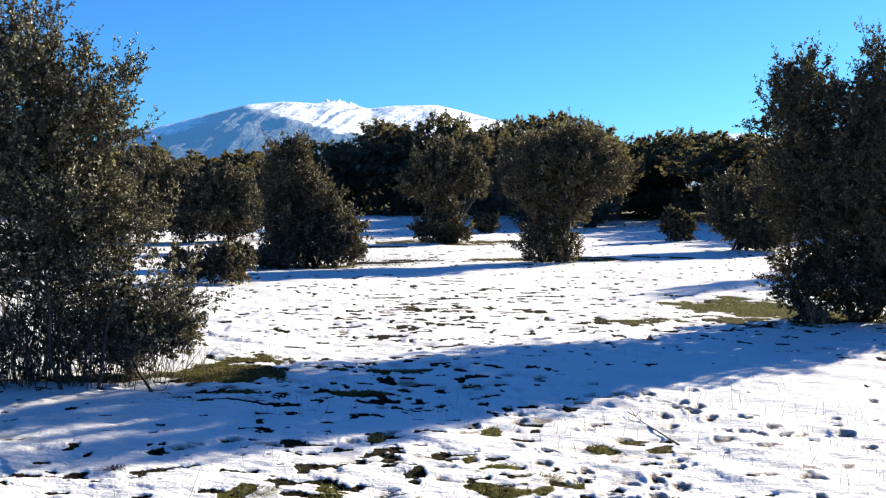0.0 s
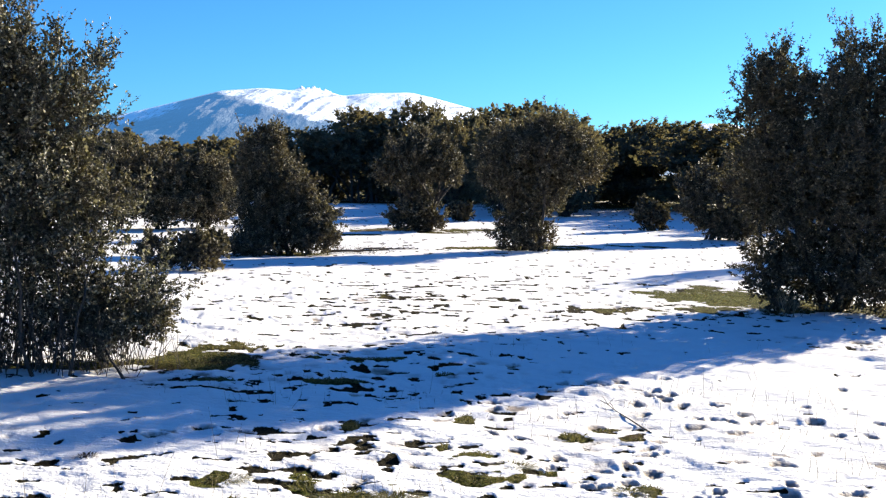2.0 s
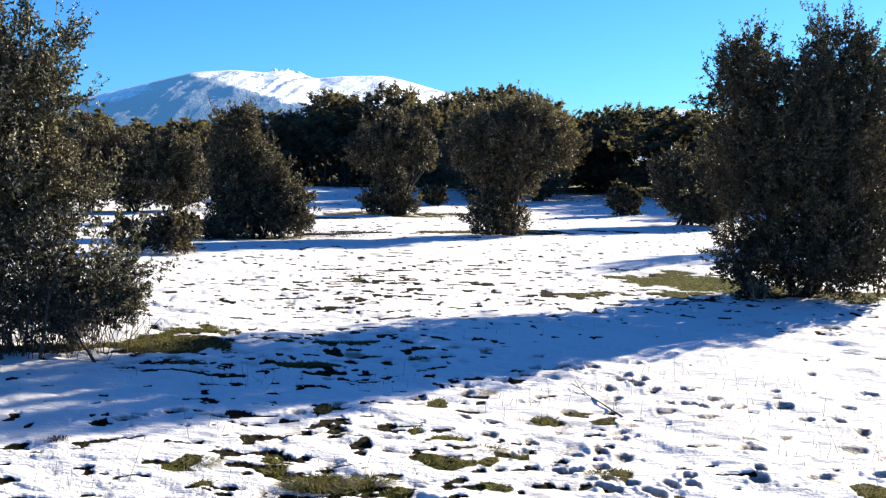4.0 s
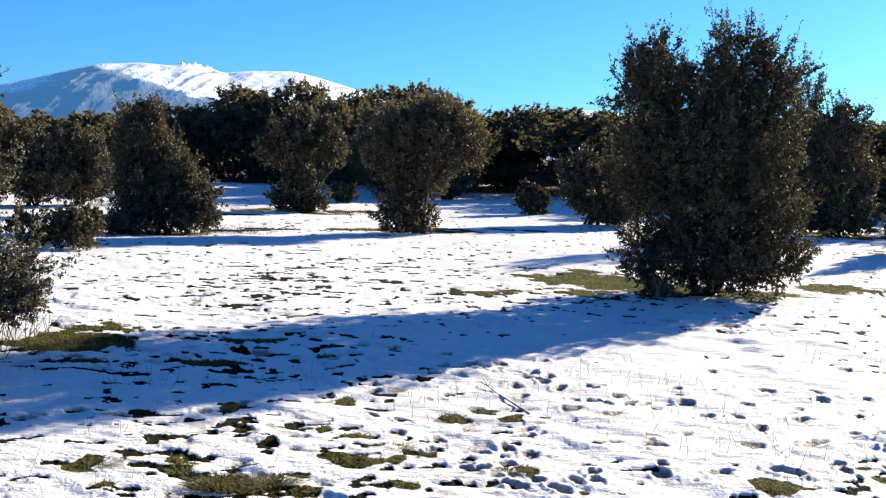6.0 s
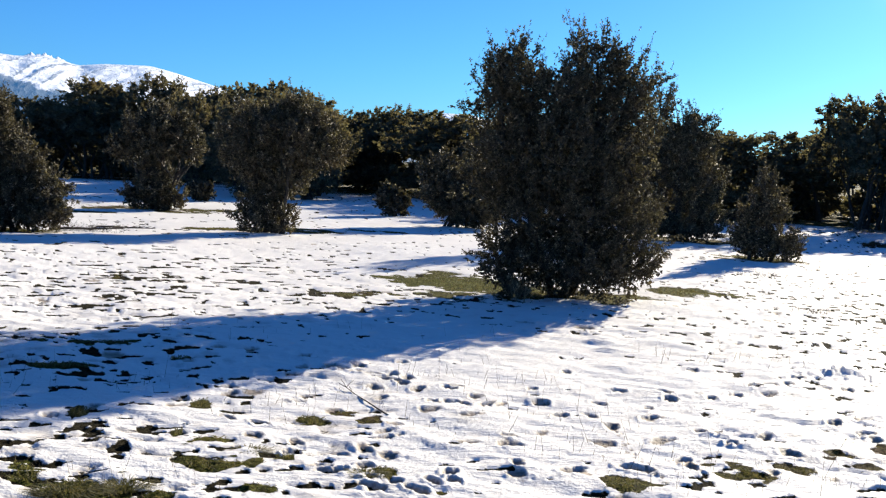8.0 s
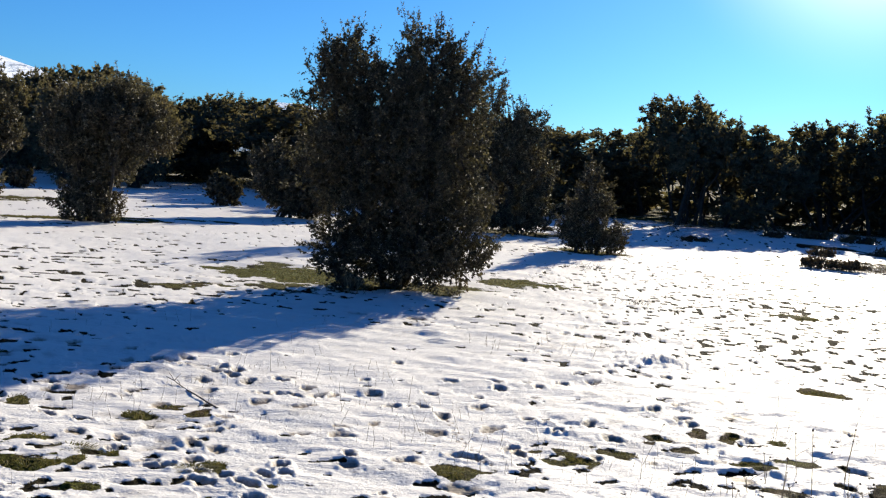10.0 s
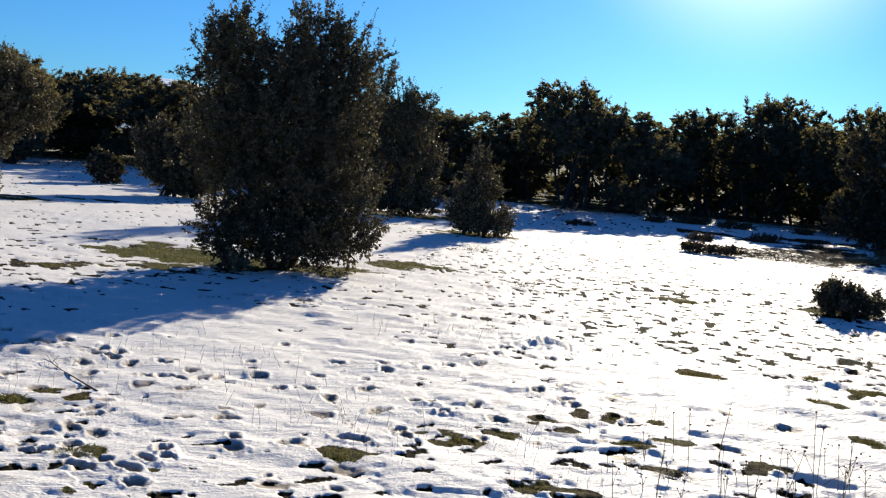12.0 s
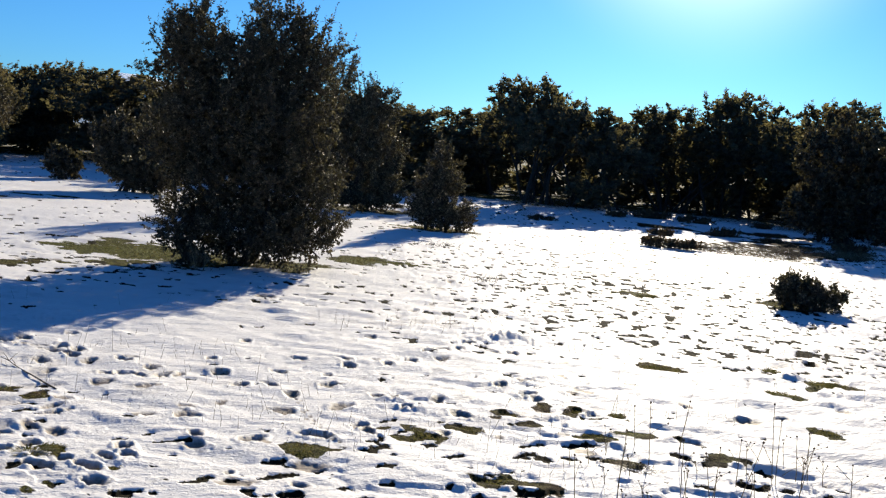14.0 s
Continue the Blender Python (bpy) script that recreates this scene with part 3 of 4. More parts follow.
build_mountain("backdrop_mountain", "snow-capped mountain far away, wooded lower slopes blued by painted haze", -40, 20, main_ridge, 1800, 3300, main_snow, 71)
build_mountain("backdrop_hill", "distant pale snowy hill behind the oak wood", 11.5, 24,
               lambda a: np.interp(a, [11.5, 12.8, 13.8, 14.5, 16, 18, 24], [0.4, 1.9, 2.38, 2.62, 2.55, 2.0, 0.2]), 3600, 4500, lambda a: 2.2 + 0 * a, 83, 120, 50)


# ---------------------------------------------------------------- oaks and bushes
def tube(points, radii, sides=6):
    """A tapered bent tube; returns verts and quads."""
    points, radii = np.asarray(points, float), np.asarray(radii, float)
    along = unit(np.gradient(points, axis=0))
    side = unit(np.cross(along, np.array([0.31, 0.94, 0.12])))
    up = np.cross(along, side)
    turn = np.linspace(0, 2 * math.pi, sides, endpoint=False)
    ring = np.cos(turn)[None, :, None] * side[:, None] + np.sin(turn)[None, :, None] * up[:, None]
    verts = (points[:, None] + ring * radii[:, None, None]).reshape(-1, 3)
    i, j = np.meshgrid(np.arange(len(points) - 1), np.arange(sides), indexing="ij")
    k = (j + 1) % sides
    quads = np.stack([i * sides + j, i * sides + k, (i + 1) * sides + k, (i + 1) * sides + j], -1).reshape(-1, 4)
    return verts, quads


def bent(rng, a, b, steps=7, wobble=0.08):
    a, b = np.asarray(a, float), np.asarray(b, float)
    f = np.linspace(0, 1, steps)[:, None]
    p = a + (b - a) * f
    p[:, 2] = a[2] + (b[2] - a[2]) * f[:, 0] ** 0.85
    jitter = np.cumsum(rng.normal(0, wobble, (steps, 3)), 0) * np.linalg.norm(b - a) * 0.3
    jitter[0] = 0
    return p + jitter


def foliage(rng, lobes, twigs, per_twig, leaf, twig_len, spikes=0, reach=2.0, core_leaf=1.45, core_share=0.30, wide=0.60):
    """Leafy sprays that rise all over the lobes (x, y, z, rx, ry, rz), a filled core and single shoots on top.
    Returns leaf verts, leaf quads, each leaf's tone, the twigs' ends, and the sprays' feet and tips."""
    lobes = np.array(lobes, float)
    weight = (lobes[:, 3] * lobes[:, 4] * lobes[:, 5]) ** 0.667
    weight /= weight.sum()
    per = 14
    count = int(twigs * (1 - core_share)) // per
    # feet of the sprays on the outside of the joined lobes
    which = rng.choice(len(lobes), 6 * count, p=weight)
    u = unit(rng.normal(size=(6 * count, 3)))
    foot = lobes[which, :3] + u * lobes[which, 3:] * rng.uniform(0.42, 0.78, (6 * count, 1))
    deep = np.min(np.linalg.norm((foot[:, None] - lobes[None, :, :3]) / lobes[None, :, 3:], axis=2) + 10 * (np.arange(len(lobes))[None] == which[:, None]), axis=1)
    keep = np.flatnonzero((deep > 0.50) & (foot[:, 2] > 0.02))[:count]
    foot, u = foot[keep], u[keep]
    count = len(foot)
    lean = unit(u * np.array([0.75, 0.75, 0.5]) + np.array([0, 0, 0.62]) + rng.normal(0, 0.22, (count, 3)))
    tall = twig_len * reach * rng.uniform(0.55, 1.35, count) * np.where(rng.random(count) < 0.12, 1.35, 1.0)
    tone = rng.normal(1.0, 0.20, count).clip(0.55, 1.5)
    tips = foot + lean * tall[:, None]
    f = rng.random((count, per)) ** 0.85
    start = foot[:, None] + lean[:, None] * (f * tall[:, None])[..., None] + rng.normal(0, 1, (count, per, 3)) * (0.20 * tall[:, None] * (1.08 - f))[..., None]
    way = unit(lean[:, None] * 1.0 + rng.normal(0, 0.50, (count, per, 3)))
    length = twig_len * rng.uniform(0.35, 0.85, (count, per))
    shade = np.repeat(tone, per)
    start, way, length = start.reshape(-1, 3), way.reshape(-1, 3), length.ravel()
    big = np.ones(len(start))
    # the core, filled with coarser leaves; crown shade is put into their tone
    core = int(twigs * core_share)
    w2 = rng.choice(len(lobes), core, p=weight)
    v2 = unit(rng.normal(size=(core, 3)))
    start = np.vstack([start, lobes[w2, :3] + v2 * lobes[w2, 3:] * (rng.random(core) ** 0.45 * 0.80)[:, None]])
    way = np.vstack([way, unit(v2 + rng.normal(0, 0.4, (core, 3)) + np.array([0, 0, 0.4]))])
    length = np.append(length, twig_len * rng.uniform(0.7, 1.3, core))
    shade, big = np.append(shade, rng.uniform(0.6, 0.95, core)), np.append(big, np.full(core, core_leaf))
    if spikes:
        # single thin shoots that stand out of the upper sprays
        high = np.argsort(tips[:, 2] + rng.normal(0, 0.3, count))[-max(8, count // 3):]
        pick = np.where(rng.random(spikes) < 0.7, high[rng.integers(0, len(high), spikes)], rng.integers(0, count, spikes))
        start = np.vstack([start, tips[pick] - lean[pick] * 0.3 * twig_len])
        way = np.vstack([way, unit(lean[pick] * 0.5 + np.array([0, 0, 0.8]) + rng.normal(0, 0.18, (spikes, 3)))])
        length = np.append(length, twig_len * rng.uniform(0.9, 1.9, spikes))
        shade, big = np.append(shade, np.full(spikes, 1.0)), np.append(big, np.full(spikes, 0.85))
    ok = start[:, 2] > 0.04
    start, way, length, shade, big = start[ok], way[ok], length[ok], shade[ok], big[ok]
    end = start + way * length[:, None]
    n = len(start)
    f = rng.uniform(0.12, 1.0, (n, per_twig))
    base = start[:, None] + way[:, None] * (f * length[:, None])[..., None]
    ray = unit(way[:, None] * 0.55 + rng.normal(0, 0.65, (n, per_twig, 3))).reshape(-1, 3)
    base = base.reshape(-1, 3)
    size = leaf * rng.uniform(0.65, 1.3, len(base))[:, None] * np.repeat(big, per_twig)[:, None]
    flat = unit(np.cross(ray, rng.normal(size=ray.shape)))
    nrm = np.cross(ray, flat)
    mid = base + ray * size * 0.48
    fold = nrm * size * 0.10
    verts = np.stack([base, mid + flat * size * wide * 0.5 + fold, base + ray * size, mid - flat * size * wide * 0.5 + fold], 1)
    good = verts[:, :, 2].min(1) > 0.0
    verts, shade = verts[good], np.repeat(shade, per_twig)[good]
    return verts.reshape(-1, 3), np.arange(len(verts) * 4).reshape(-1, 4), np.repeat(shade, 4), start, end, foot - lean * 0.4 * tall[:, None], tips


def twig_mesh(name, start, end, thick):
    """Thin three-sided sticks between the two ends."""
    way = unit(end - start)
    side = unit(np.cross(way, np.array([0.3, 0.5, 0.8])))
    up = np.cross(way, side)
    rings = []
    for p, r in ((start, thick), (end, thick * 0.4)):
        rings += [p + side * r, p + (-0.5 * side + 0.87 * up) * r, p + (-0.5 * side - 0.87 * up) * r]
    verts = np.stack(rings, 1).reshape(-1, 3)
    n = np.arange(len(start))[:, None] * 6
    quads = np.stack([n + [0, 1, 4, 3], n + [1, 2, 5, 4], n + [2, 0, 3, 5]], 1).reshape(-1, 4)
    return mesh_from(name, verts, quads)


def oak(name, label, category, lobes, seed, twigs, per_twig=9, leaf=0.045, twig_len=0.2, spikes=20, stems=4, thick=0.05,
        material=None, twig_share=0.5, spread=0.25, reach=2.0, group="", core_leaf=1.45, core_share=0.30):
    """A holm oak: stems from the ground, limbs to the lobes, twigs and a crown of single leaves."""
    rng = np.random.default_rng(seed)
    thing = tagged(new(name), label, category, group)
    height = max(l[2] + l[5] for l in lobes)
    order = sorted(range(len(lobes)), key=lambda k: -lobes[k][2])
    forks = []
    for k in range(stems):
        l = lobes[order[k % len(lobes)]]
        foot = (rng.normal(0, spread * 0.5), rng.normal(0, spread * 0.5), -0.05)
        tip = (l[0] + rng.normal(0, .25) * l[3], l[1] + rng.normal(0, .25) * l[4], max(0.2, l[2]))
        path = bent(rng, foot, tip, 8, 0.07)
        w = thick * rng.uniform(0.7, 1.1)
        v, q = tube(path, np.linspace(w, w * 0.35, 8) * np.array([1.35] + [1.0] * 7), 7)
        trunk = part("trunk", mesh_from("trunk", v, q, True), M_BARK, thing)
        forks += [(path[3], w * 0.6, trunk), (path[5], w * 0.5, trunk)]
    for l in lobes:
        for _ in range(2):
            p, w, trunk = forks[rng.integers(0, len(forks))]
            tip = np.array(l[:3]) + unit(rng.normal(size=3)) * np.array(l[3:]) * 0.8
            tip[2] = max(tip[2], 0.15)
            v, q = tube(bent(rng, p, tip, 6, 0.06), np.linspace(w, w * 0.25, 6), 5)
            part("limb", mesh_from("limb", v, q, True), M_BARK, trunk)
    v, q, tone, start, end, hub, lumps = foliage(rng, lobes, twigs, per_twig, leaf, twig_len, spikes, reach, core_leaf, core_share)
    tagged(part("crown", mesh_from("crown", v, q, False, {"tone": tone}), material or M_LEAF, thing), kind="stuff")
    n = int(len(start) * twig_share)
    if n:
        keep = rng.choice(len(start), n, replace=False)
        back = start[keep] - (end - start)[keep] * 0.7
        branch = twig_mesh("branchlet", hub, lumps, leaf * 0.14)
        tagged(part("branchlet", branch, M_TWIG, thing), kind="stuff")
        tagged(part("brushwood", twig_mesh("brushwood", back, end[keep], leaf * 0.07), M_TWIG, thing), kind="stuff")
    return thing


def stand(thing, x, y, turn=None, scale=1.0, tall=1.0):
    """Sets a thing on the soil, its x across the view, unless a turn is given."""
    turn = -math.degrees(math.atan2(x, y)) if turn is None else turn
    x, y, z, k = on_soil(x, y)
    thing.matrix_basis = pose(x, y, z, 0, 0, turn) @ Matrix.Diagonal((k * scale, k * scale, k * scale * tall, 1))
    return thing


# the tall twin-topped oak in the clearing
stand(oak("holm_oak", "tall twin-topped holm oak, dark against the light", "tree",
          [(-.10, 0, .45, 1.0, .9, .45), (-.12, 0, 1.1, .95, .9, .6), (-.25, 0, 1.75, 1.05, 1.0, .6), (-.90, 0, 1.5, .48, .5, .5), (-.95, 0, 2.30, .44, .5, .5), (-.88, 0, 2.75, .34, .4, .4),
           (-.95, 0, 3.02, .14, .2, .22), (-.35, 0, 2.4, .5, .6, .5), (.28, .4, 2.48, .6, .5, .6), (.20, .4, 2.99, .44, .45, .36), (.62, .75, 2.68, .35, .35, .39), (.71, .65, 2.03, .32, .4, .52),
           (.68, 0, 1.2, .34, .4, .5), (.80, -.1, .5, .32, .4, .42), (-.88, -.1, .5, .34, .4, .42), (.2, -.3, .4, .6, .5, .4)],
          1, 14500, 13, 0.032, 0.16, 420, 5, 0.055, twig_share=0.4, spread=.3), 5.23, 13.36)
# the near oak thicket with bare lower stems
stand(oak("holm_oak", "bushy holm oak thicket with grey stems at its foot", "tree",
          [(-.48, 0, 2.15, .62, .7, .75), (-.40, 0, 2.62, .34, .35, .34), (.08, 0, 2.25, .36, .40, .50), (-.05, 0, 1.45, .60, .5, .45), (.32, .05, 1.36, .30, .3, .20), (.20, .1, .98, .30, .3, .22), (.64, .25, .50, .40, .3, .28),
           (-1.1, 0, 1.8, .6, .6, .8), (-.15, .1, .86, .34, .3, .28), (-.62, .1, 1.0, .34, .3, .28), (.05, .3, .36, .40, .25, .34), (.36, .3, .36, .36, .25, .32), (.62, .3, .30, .38, .25, .28), (-.78, .05, .28, .46, .24, .27)],
          2, 11500, 11, 0.031, 0.17, 520, 14, 0.014, M_LEAF_THICKET, 0.6, .55, core_share=0.18), -3.05, 9.02)
# free-standing oaks across the clearing
stand(oak("holm_oak", "round-headed holm oak narrowing to its foot, on brown turf", "tree",
          [(.28, 0, 1.95, 1.12, 1.0, .70), (-.38, 0, 2.1, .58, .7, .55), (.52, 0, 2.45, .66, .7, .45), (1.08, 0, 1.8, .46, .6, .46), (-.55, 0, 1.55, .50, .6, .46), (.2, 0, 1.15, .66, .6, .45), (-.12, 0, .55, .50, .5, .52), (-.35, -.2, .26, .34, .4, .26), (.22, -.2, .26, .34, .4, .26)],
          3, 7400, 9, 0.047, 0.16, 140, 5, 0.06, M_LEAF_MID), 2.39, 23.71)
stand(oak("holm_oak", "cone-shaped olive-brown holm oak with a spreading foot", "tree",
          [(-.60, 0, 1.70, .54, .6, .68), (-.52, 0, 2.22, .30, .35, .36), (-.66, 0, .95, .52, .6, .72), (.0, 0, 1.2, .52, .6, .58), (.36, 0, .62, .48, .55, .55), (-.2, 0, .42, .84, .7, .42), (.42, -.2, .26, .44, .5, .26), (-.75, -.1, .28, .4, .4, .28)],
          4, 7000, 9, 0.045, 0.16, 140, 4, 0.05, M_LEAF_MID), -2.46, 21.88)
stand(oak("holm_oak", "holm oak with a flat crown over a leafy skirt", "tree",
          [(-.28, 0, 2.1, 1.02, 1.0, .66), (.52, 0, 2.0, .64, .7, .56), (.08, 0, 2.55, .55, .6, .40), (-.9, 0, 1.75, .50, .6, .45), (.9, 0, 1.7, .34, .5, .36), (-.15, 0, 1.15, .45, .5, .4), (-.15, 0, .50, .78, .7, .50), (-.6, -.2, .26, .4, .4, .26), (.3, -.2, .26, .44, .4, .26)],
          5, 5600, 9, 0.060, 0.19, 100, 6, 0.07, M_LEAF_MID), .1, 33.3)
stand(oak("holm_oak", "young holm oak, grey-green and twiggy, in the snow", "tree",
          [(.1, 0, .95, .85, .8, .65), (-.25, 0, 1.42, .48, .5, .34), (.45, 0, .50, .85, .7, .50), (.85, 0, 1.1, .7, .6, .55), (.9, 0, .5, .95, .7, .5)], 6, 4800, 9, 0.062, 0.19, 80, 4, 0.05, M_LEAF_MID), 7.6, 28.77)
# paler leaf flecks chosen here to stand in for sunlit glints
stand(oak("holm_oak", "holm oak with a split crown, pale leaves for glints", "tree",
          [(-.78, 0, 3.1, .40, .5, .72), (.12, 0, 2.8, .46, .5, .48), (-.2, 0, 2.2, .9, .9, .75), (.3, 0, 1.4, .74, .7, .66), (.32, 0, .55, .82, .8, .55), (-.9, 0, 1.6, .7, .7, 1.1), (.1, -.3, .28, .95, .7, .28), (-.8, -.2, .4, .6, .6, .4)], 17, 7400, 10, 0.047, 0.18, 80, 4, 0.06, M_LEAF_OLIVE), 13.08, 25.66)
stand(oak("holm_oak", "slim young holm oak on a skirt of scrub", "tree",
          [(0, 0, .28, .60, .5, .30), (-.32, 0, .58, .32, .3, .34), (.04, 0, .95, .36, .36, .42), (.05, 0, 1.38, .20, .2, .36), (.0, 0, 1.68, .09, .1, .2), (.52, 0, .24, .30, .3, .24)], 8, 2600, 10, 0.040, 0.15, 90, 3, 0.035, M_LEAF_OLIVE), 12.07, 20.2)
stand(oak("holm_oak", "broad dark holm oak at the edge of the wood", "tree",
          [(0, 0, 2.2, 1.5, 1.4, 1.25), (.6, 0, .9, 1.7, 1.4, .95), (-.5, 0, .9, 1.2, 1.2, .9), (1.6, 0, 2.0, 1.2, 1.2, 1.2)], 9, 5200, 9, 0.095, 0.22, 70, 5, 0.08), 25.6, 20.7)
for seed, x, y, h, w, look_of in ((10, -7.6, 33.1, 2.3, 1.0, "small rounded holm oak, grey-green"), (11, -6.4, 33.9, 2.3, .95, "rounded olive holm oak beside its twin"),
                                  (12, -8.9, 32.9, 2.9, 1.2, "taller brownish holm oak behind the thicket"), (13, -10.6, 30.5, 2.6, 1.3, "dull green holm oak half hidden by the thicket")):
    stand(oak("holm_oak", look_of + " standing in snow", "tree", [(0, 0, .62 * h, .8 * w, .8 * w, .34 * h), (.1, 0, .30 * h, w, w, .30 * h), (-.3 * w, 0, .72 * h, .5 * w, .5 * w, .24 * h)],
              seed, 3400, 9, 0.062, 0.18, 70, 4, 0.05, M_LEAF_OLIVE), x, y)


# oaks added, mostly hidden from view, to shade the snow; one fills a gap
for seed, x, y, h, w, look_of in ((14, 3.3, 43.6, 4.0, 1.5, "broad dark holm oak behind the round-headed one"), (15, 5.4, 46.0, 4.5, 1.7, "tall shady holm oak"), (16, 5.9, 44.2, 3.7, 1.3, "dense dark holm oak"),
                                  (18, 1.5, 49.0, 4.4, 1.6, "wide-crowned dark holm oak"), (19, 4.6, 51.5, 4.7, 1.7, "high dark holm oak"), (20, 6.2, 53.5, 4.6, 1.6, "full-crowned dark holm oak"),
                                  (26, 6.9, 48.0, 4.2, 1.6, "thick dark holm oak"), (27, 7.2, 50.5, 4.3, 1.6, "leafy dark holm oak"), (28, 7.8, 56.0, 4.8, 1.8, "old dark holm oak"), (29, 7.2, 59.5, 5.0, 2.0, "spreading dark holm oak"),
                                  (30, 15.9, 47.6, 4.8, 1.8, "tall dark holm oak behind the twin-topped one"), (31, 18.6, 46.0, 4.8, 1.8, "stout dark holm oak"), (34, 14.9, 44.6, 4.0, 1.5, "low dark holm oak"), (35, 10.9, 57.0, 4.2, 2.0, "round dark holm oak")):
    stand(oak("holm_oak", look_of + " added over shaded snow", "tree", [(0, 0, .66 * h, .85 * w, .8 * w, .26 * h), (.45 * w, 0, .5 * h, .6 * w, .6 * w, .24 * h), (-.45 * w, 0, .48 * h, .6 * w, .6 * w, .24 * h), (0, 0, .25 * h, .9 * w, .8 * w, .24 * h)],
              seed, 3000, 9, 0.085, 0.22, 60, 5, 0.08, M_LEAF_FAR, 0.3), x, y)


# bushes
def bush(label, seed, x, y, lobes, twigs, leaf=0.045, material=None, spikes=16, reach=1.2):
    return stand(oak("oak_bush", label, "bush", lobes, seed, twigs, 9, leaf, 0.13, spikes, 5, 0.014, material, 0.8, 0.25, reach), x, y)


bush("low dark holm oak bush in the snow", 21, 11.28, 9.54, [(-.14, 0, .19, .28, .28, .19), (.26, 0, .13, .22, .22, .14), (-.18, 0, .27, .16, .18, .13), (.03, -.1, .12, .28, .25, .12)], 1100, 0.036, reach=1.0)
bush("low scrubby oak bush, dark leaves", 22, -3.60, 18.2, [(.1, 0, .28, .40, .4, .28), (-.25, 0, .34, .40, .3, .32), (-.6, 0, .3, .35, .3, .28), (.0, -.3, .14, .5, .3, .14)], 820, 0.055)
bush("knee-high oak sprout in the snow", 23, -3.72, 20.4, [(0, 0, .24, .20, .2, .24)], 170, 0.055)
bush("ground-hugging oak shoots in the snow", 24, -2.95, 21.0, [(0, 0, .12, .3, .25, .13), (-.5, 0, .15, .22, .2, .15)], 240, 0.055)
bush("rounded oak bush, reddish at its foot", 25, 7.23, 33.8, [(0, 0, .42, .62, .6, .44), (-.2, 0, .62, .35, .35, .3)], 700, 0.08)
bush("low oak bush beside the skirted oak", 26, 1.5, 38.6, [(0, 0, .3, .5, .5, .32)], 380, 0.09)
bush("flat brown scrub with snow at its foot", 27, 16.67, 17.93, [(-.25, 0, .07, .46, .4, .10), (.35, 0, .05, .36, .35, .07)], 620, 0.042, M_LEAF_RED, 8, 0.8)
bush("leafy oak shoots at the foot of the tall oak", 28, 4.36, 13.15, [(0, 0, .16, .2, .2, .18)], 120, 0.045)


def dry_shoots(label, seed, x, y, spread, count, tall, material, thick=0.0028):
    """A patch of bare upright shoots, too fine to count."""
    rng = np.random.default_rng(seed)
    foot = np.column_stack([rng.normal(0, spread, count), rng.normal(0, spread * .5, count), np.full(count, -0.02)])
    tip = foot + np.column_stack([rng.normal(0, .10, (count, 2)), rng.uniform(.3, 1.0, count) * tall])
    mid = foot + (tip - foot) * .5
    fork = mid + np.column_stack([rng.normal(0, .08, (count, 2)), rng.uniform(.1, .35, count) * tall])
    me = twig_mesh("dry_shoots", np.vstack([foot, mid]), np.vstack([tip, fork]), thick)
    me.materials.append(material)
    return stand(tagged(new("dry_shoots", me), label, "dry stems", kind="stuff"), x, y)


dry_shoots("tangle of bare brown shoots at the thicket's foot", 1, -3.50, 9.05, .42, 190, 1.05, M_TWIG, 0.0050)
dry_shoots("bare brown shoots under the thicket", 2, -2.72, 9.15, .30, 110, .6, M_TWIG, 0.0042)
dry_shoots("pale dry grass stems by the tall oak", 3, 4.35, 12.75, .12, 26, .42, M_STRAW)
for k, (x, y) in enumerate(((17.6, 17.6), (18.6, 18.3), (19.4, 17.4), (20.4, 17.9), (21.3, 17.0), (18.2, 16.6), (22.3, 17.8))):
    dry_shoots("clump of dry brown grass in thin snow", 10 + k, x, y, .46, 320, .20, M_STRAW)
scrub = bush("low dry brown scrub at the edge of the wood", 29, 24.4, 27.5, [(0, 0, .08, .55, .45, .10), (.5, .2, .06, .4, .4, .08)], 420, 0.05, M_LEAF_RED, 8, 0.8)
scrub["group"] = "scrub at the wood's edge"
srng = random.Random(5)
for k in range(14):
    az, d = radians(srng.uniform(27, 54)), srng.uniform(29, 39)
    copy_thing(scrub, stand(new("spot"), d * math.sin(az), d * math.cos(az), srng.uniform(0, 360), srng.uniform(.4, .9), srng.uniform(.7, 1.2)).matrix_basis)
for ob in [o for o in scene.objects if o.name.startswith("spot")]:
    bpy.data.objects.remove(ob)

# ---------------------------------------------------------------- the wood behind the clearing
TOP_AZ = [-26, -15.6, -12.9, -10.1, -7.8, -5.5, -3.2, -1.5, 1.4, 2.9, 4.4, 7.0, 9.0, 10.7, 12.4, 13.8, 15.5, 22, 28.7, 30.4, 32.2, 33.8, 36.2, 37.9, 40.2, 41.7, 43.3, 45.5, 47.6, 49.2, 51.1, 58]
TOP_UP = [2.2, 2.14, 1.62, 1.8, 2.1, 2.06, 3.0, 3.45, 3.7, 3.1, 3.5, 3.4, 2.8, 2.6, 2.75, 2.5, 2.3, 2.4, 2.1, 1.9, 2.0, 3.1, 3.75, 3.4, 3.1, 2.5, 2.8, 3.7, 4.0, 3.6, 3.4, 3.4]
wood_models, heights = [], []
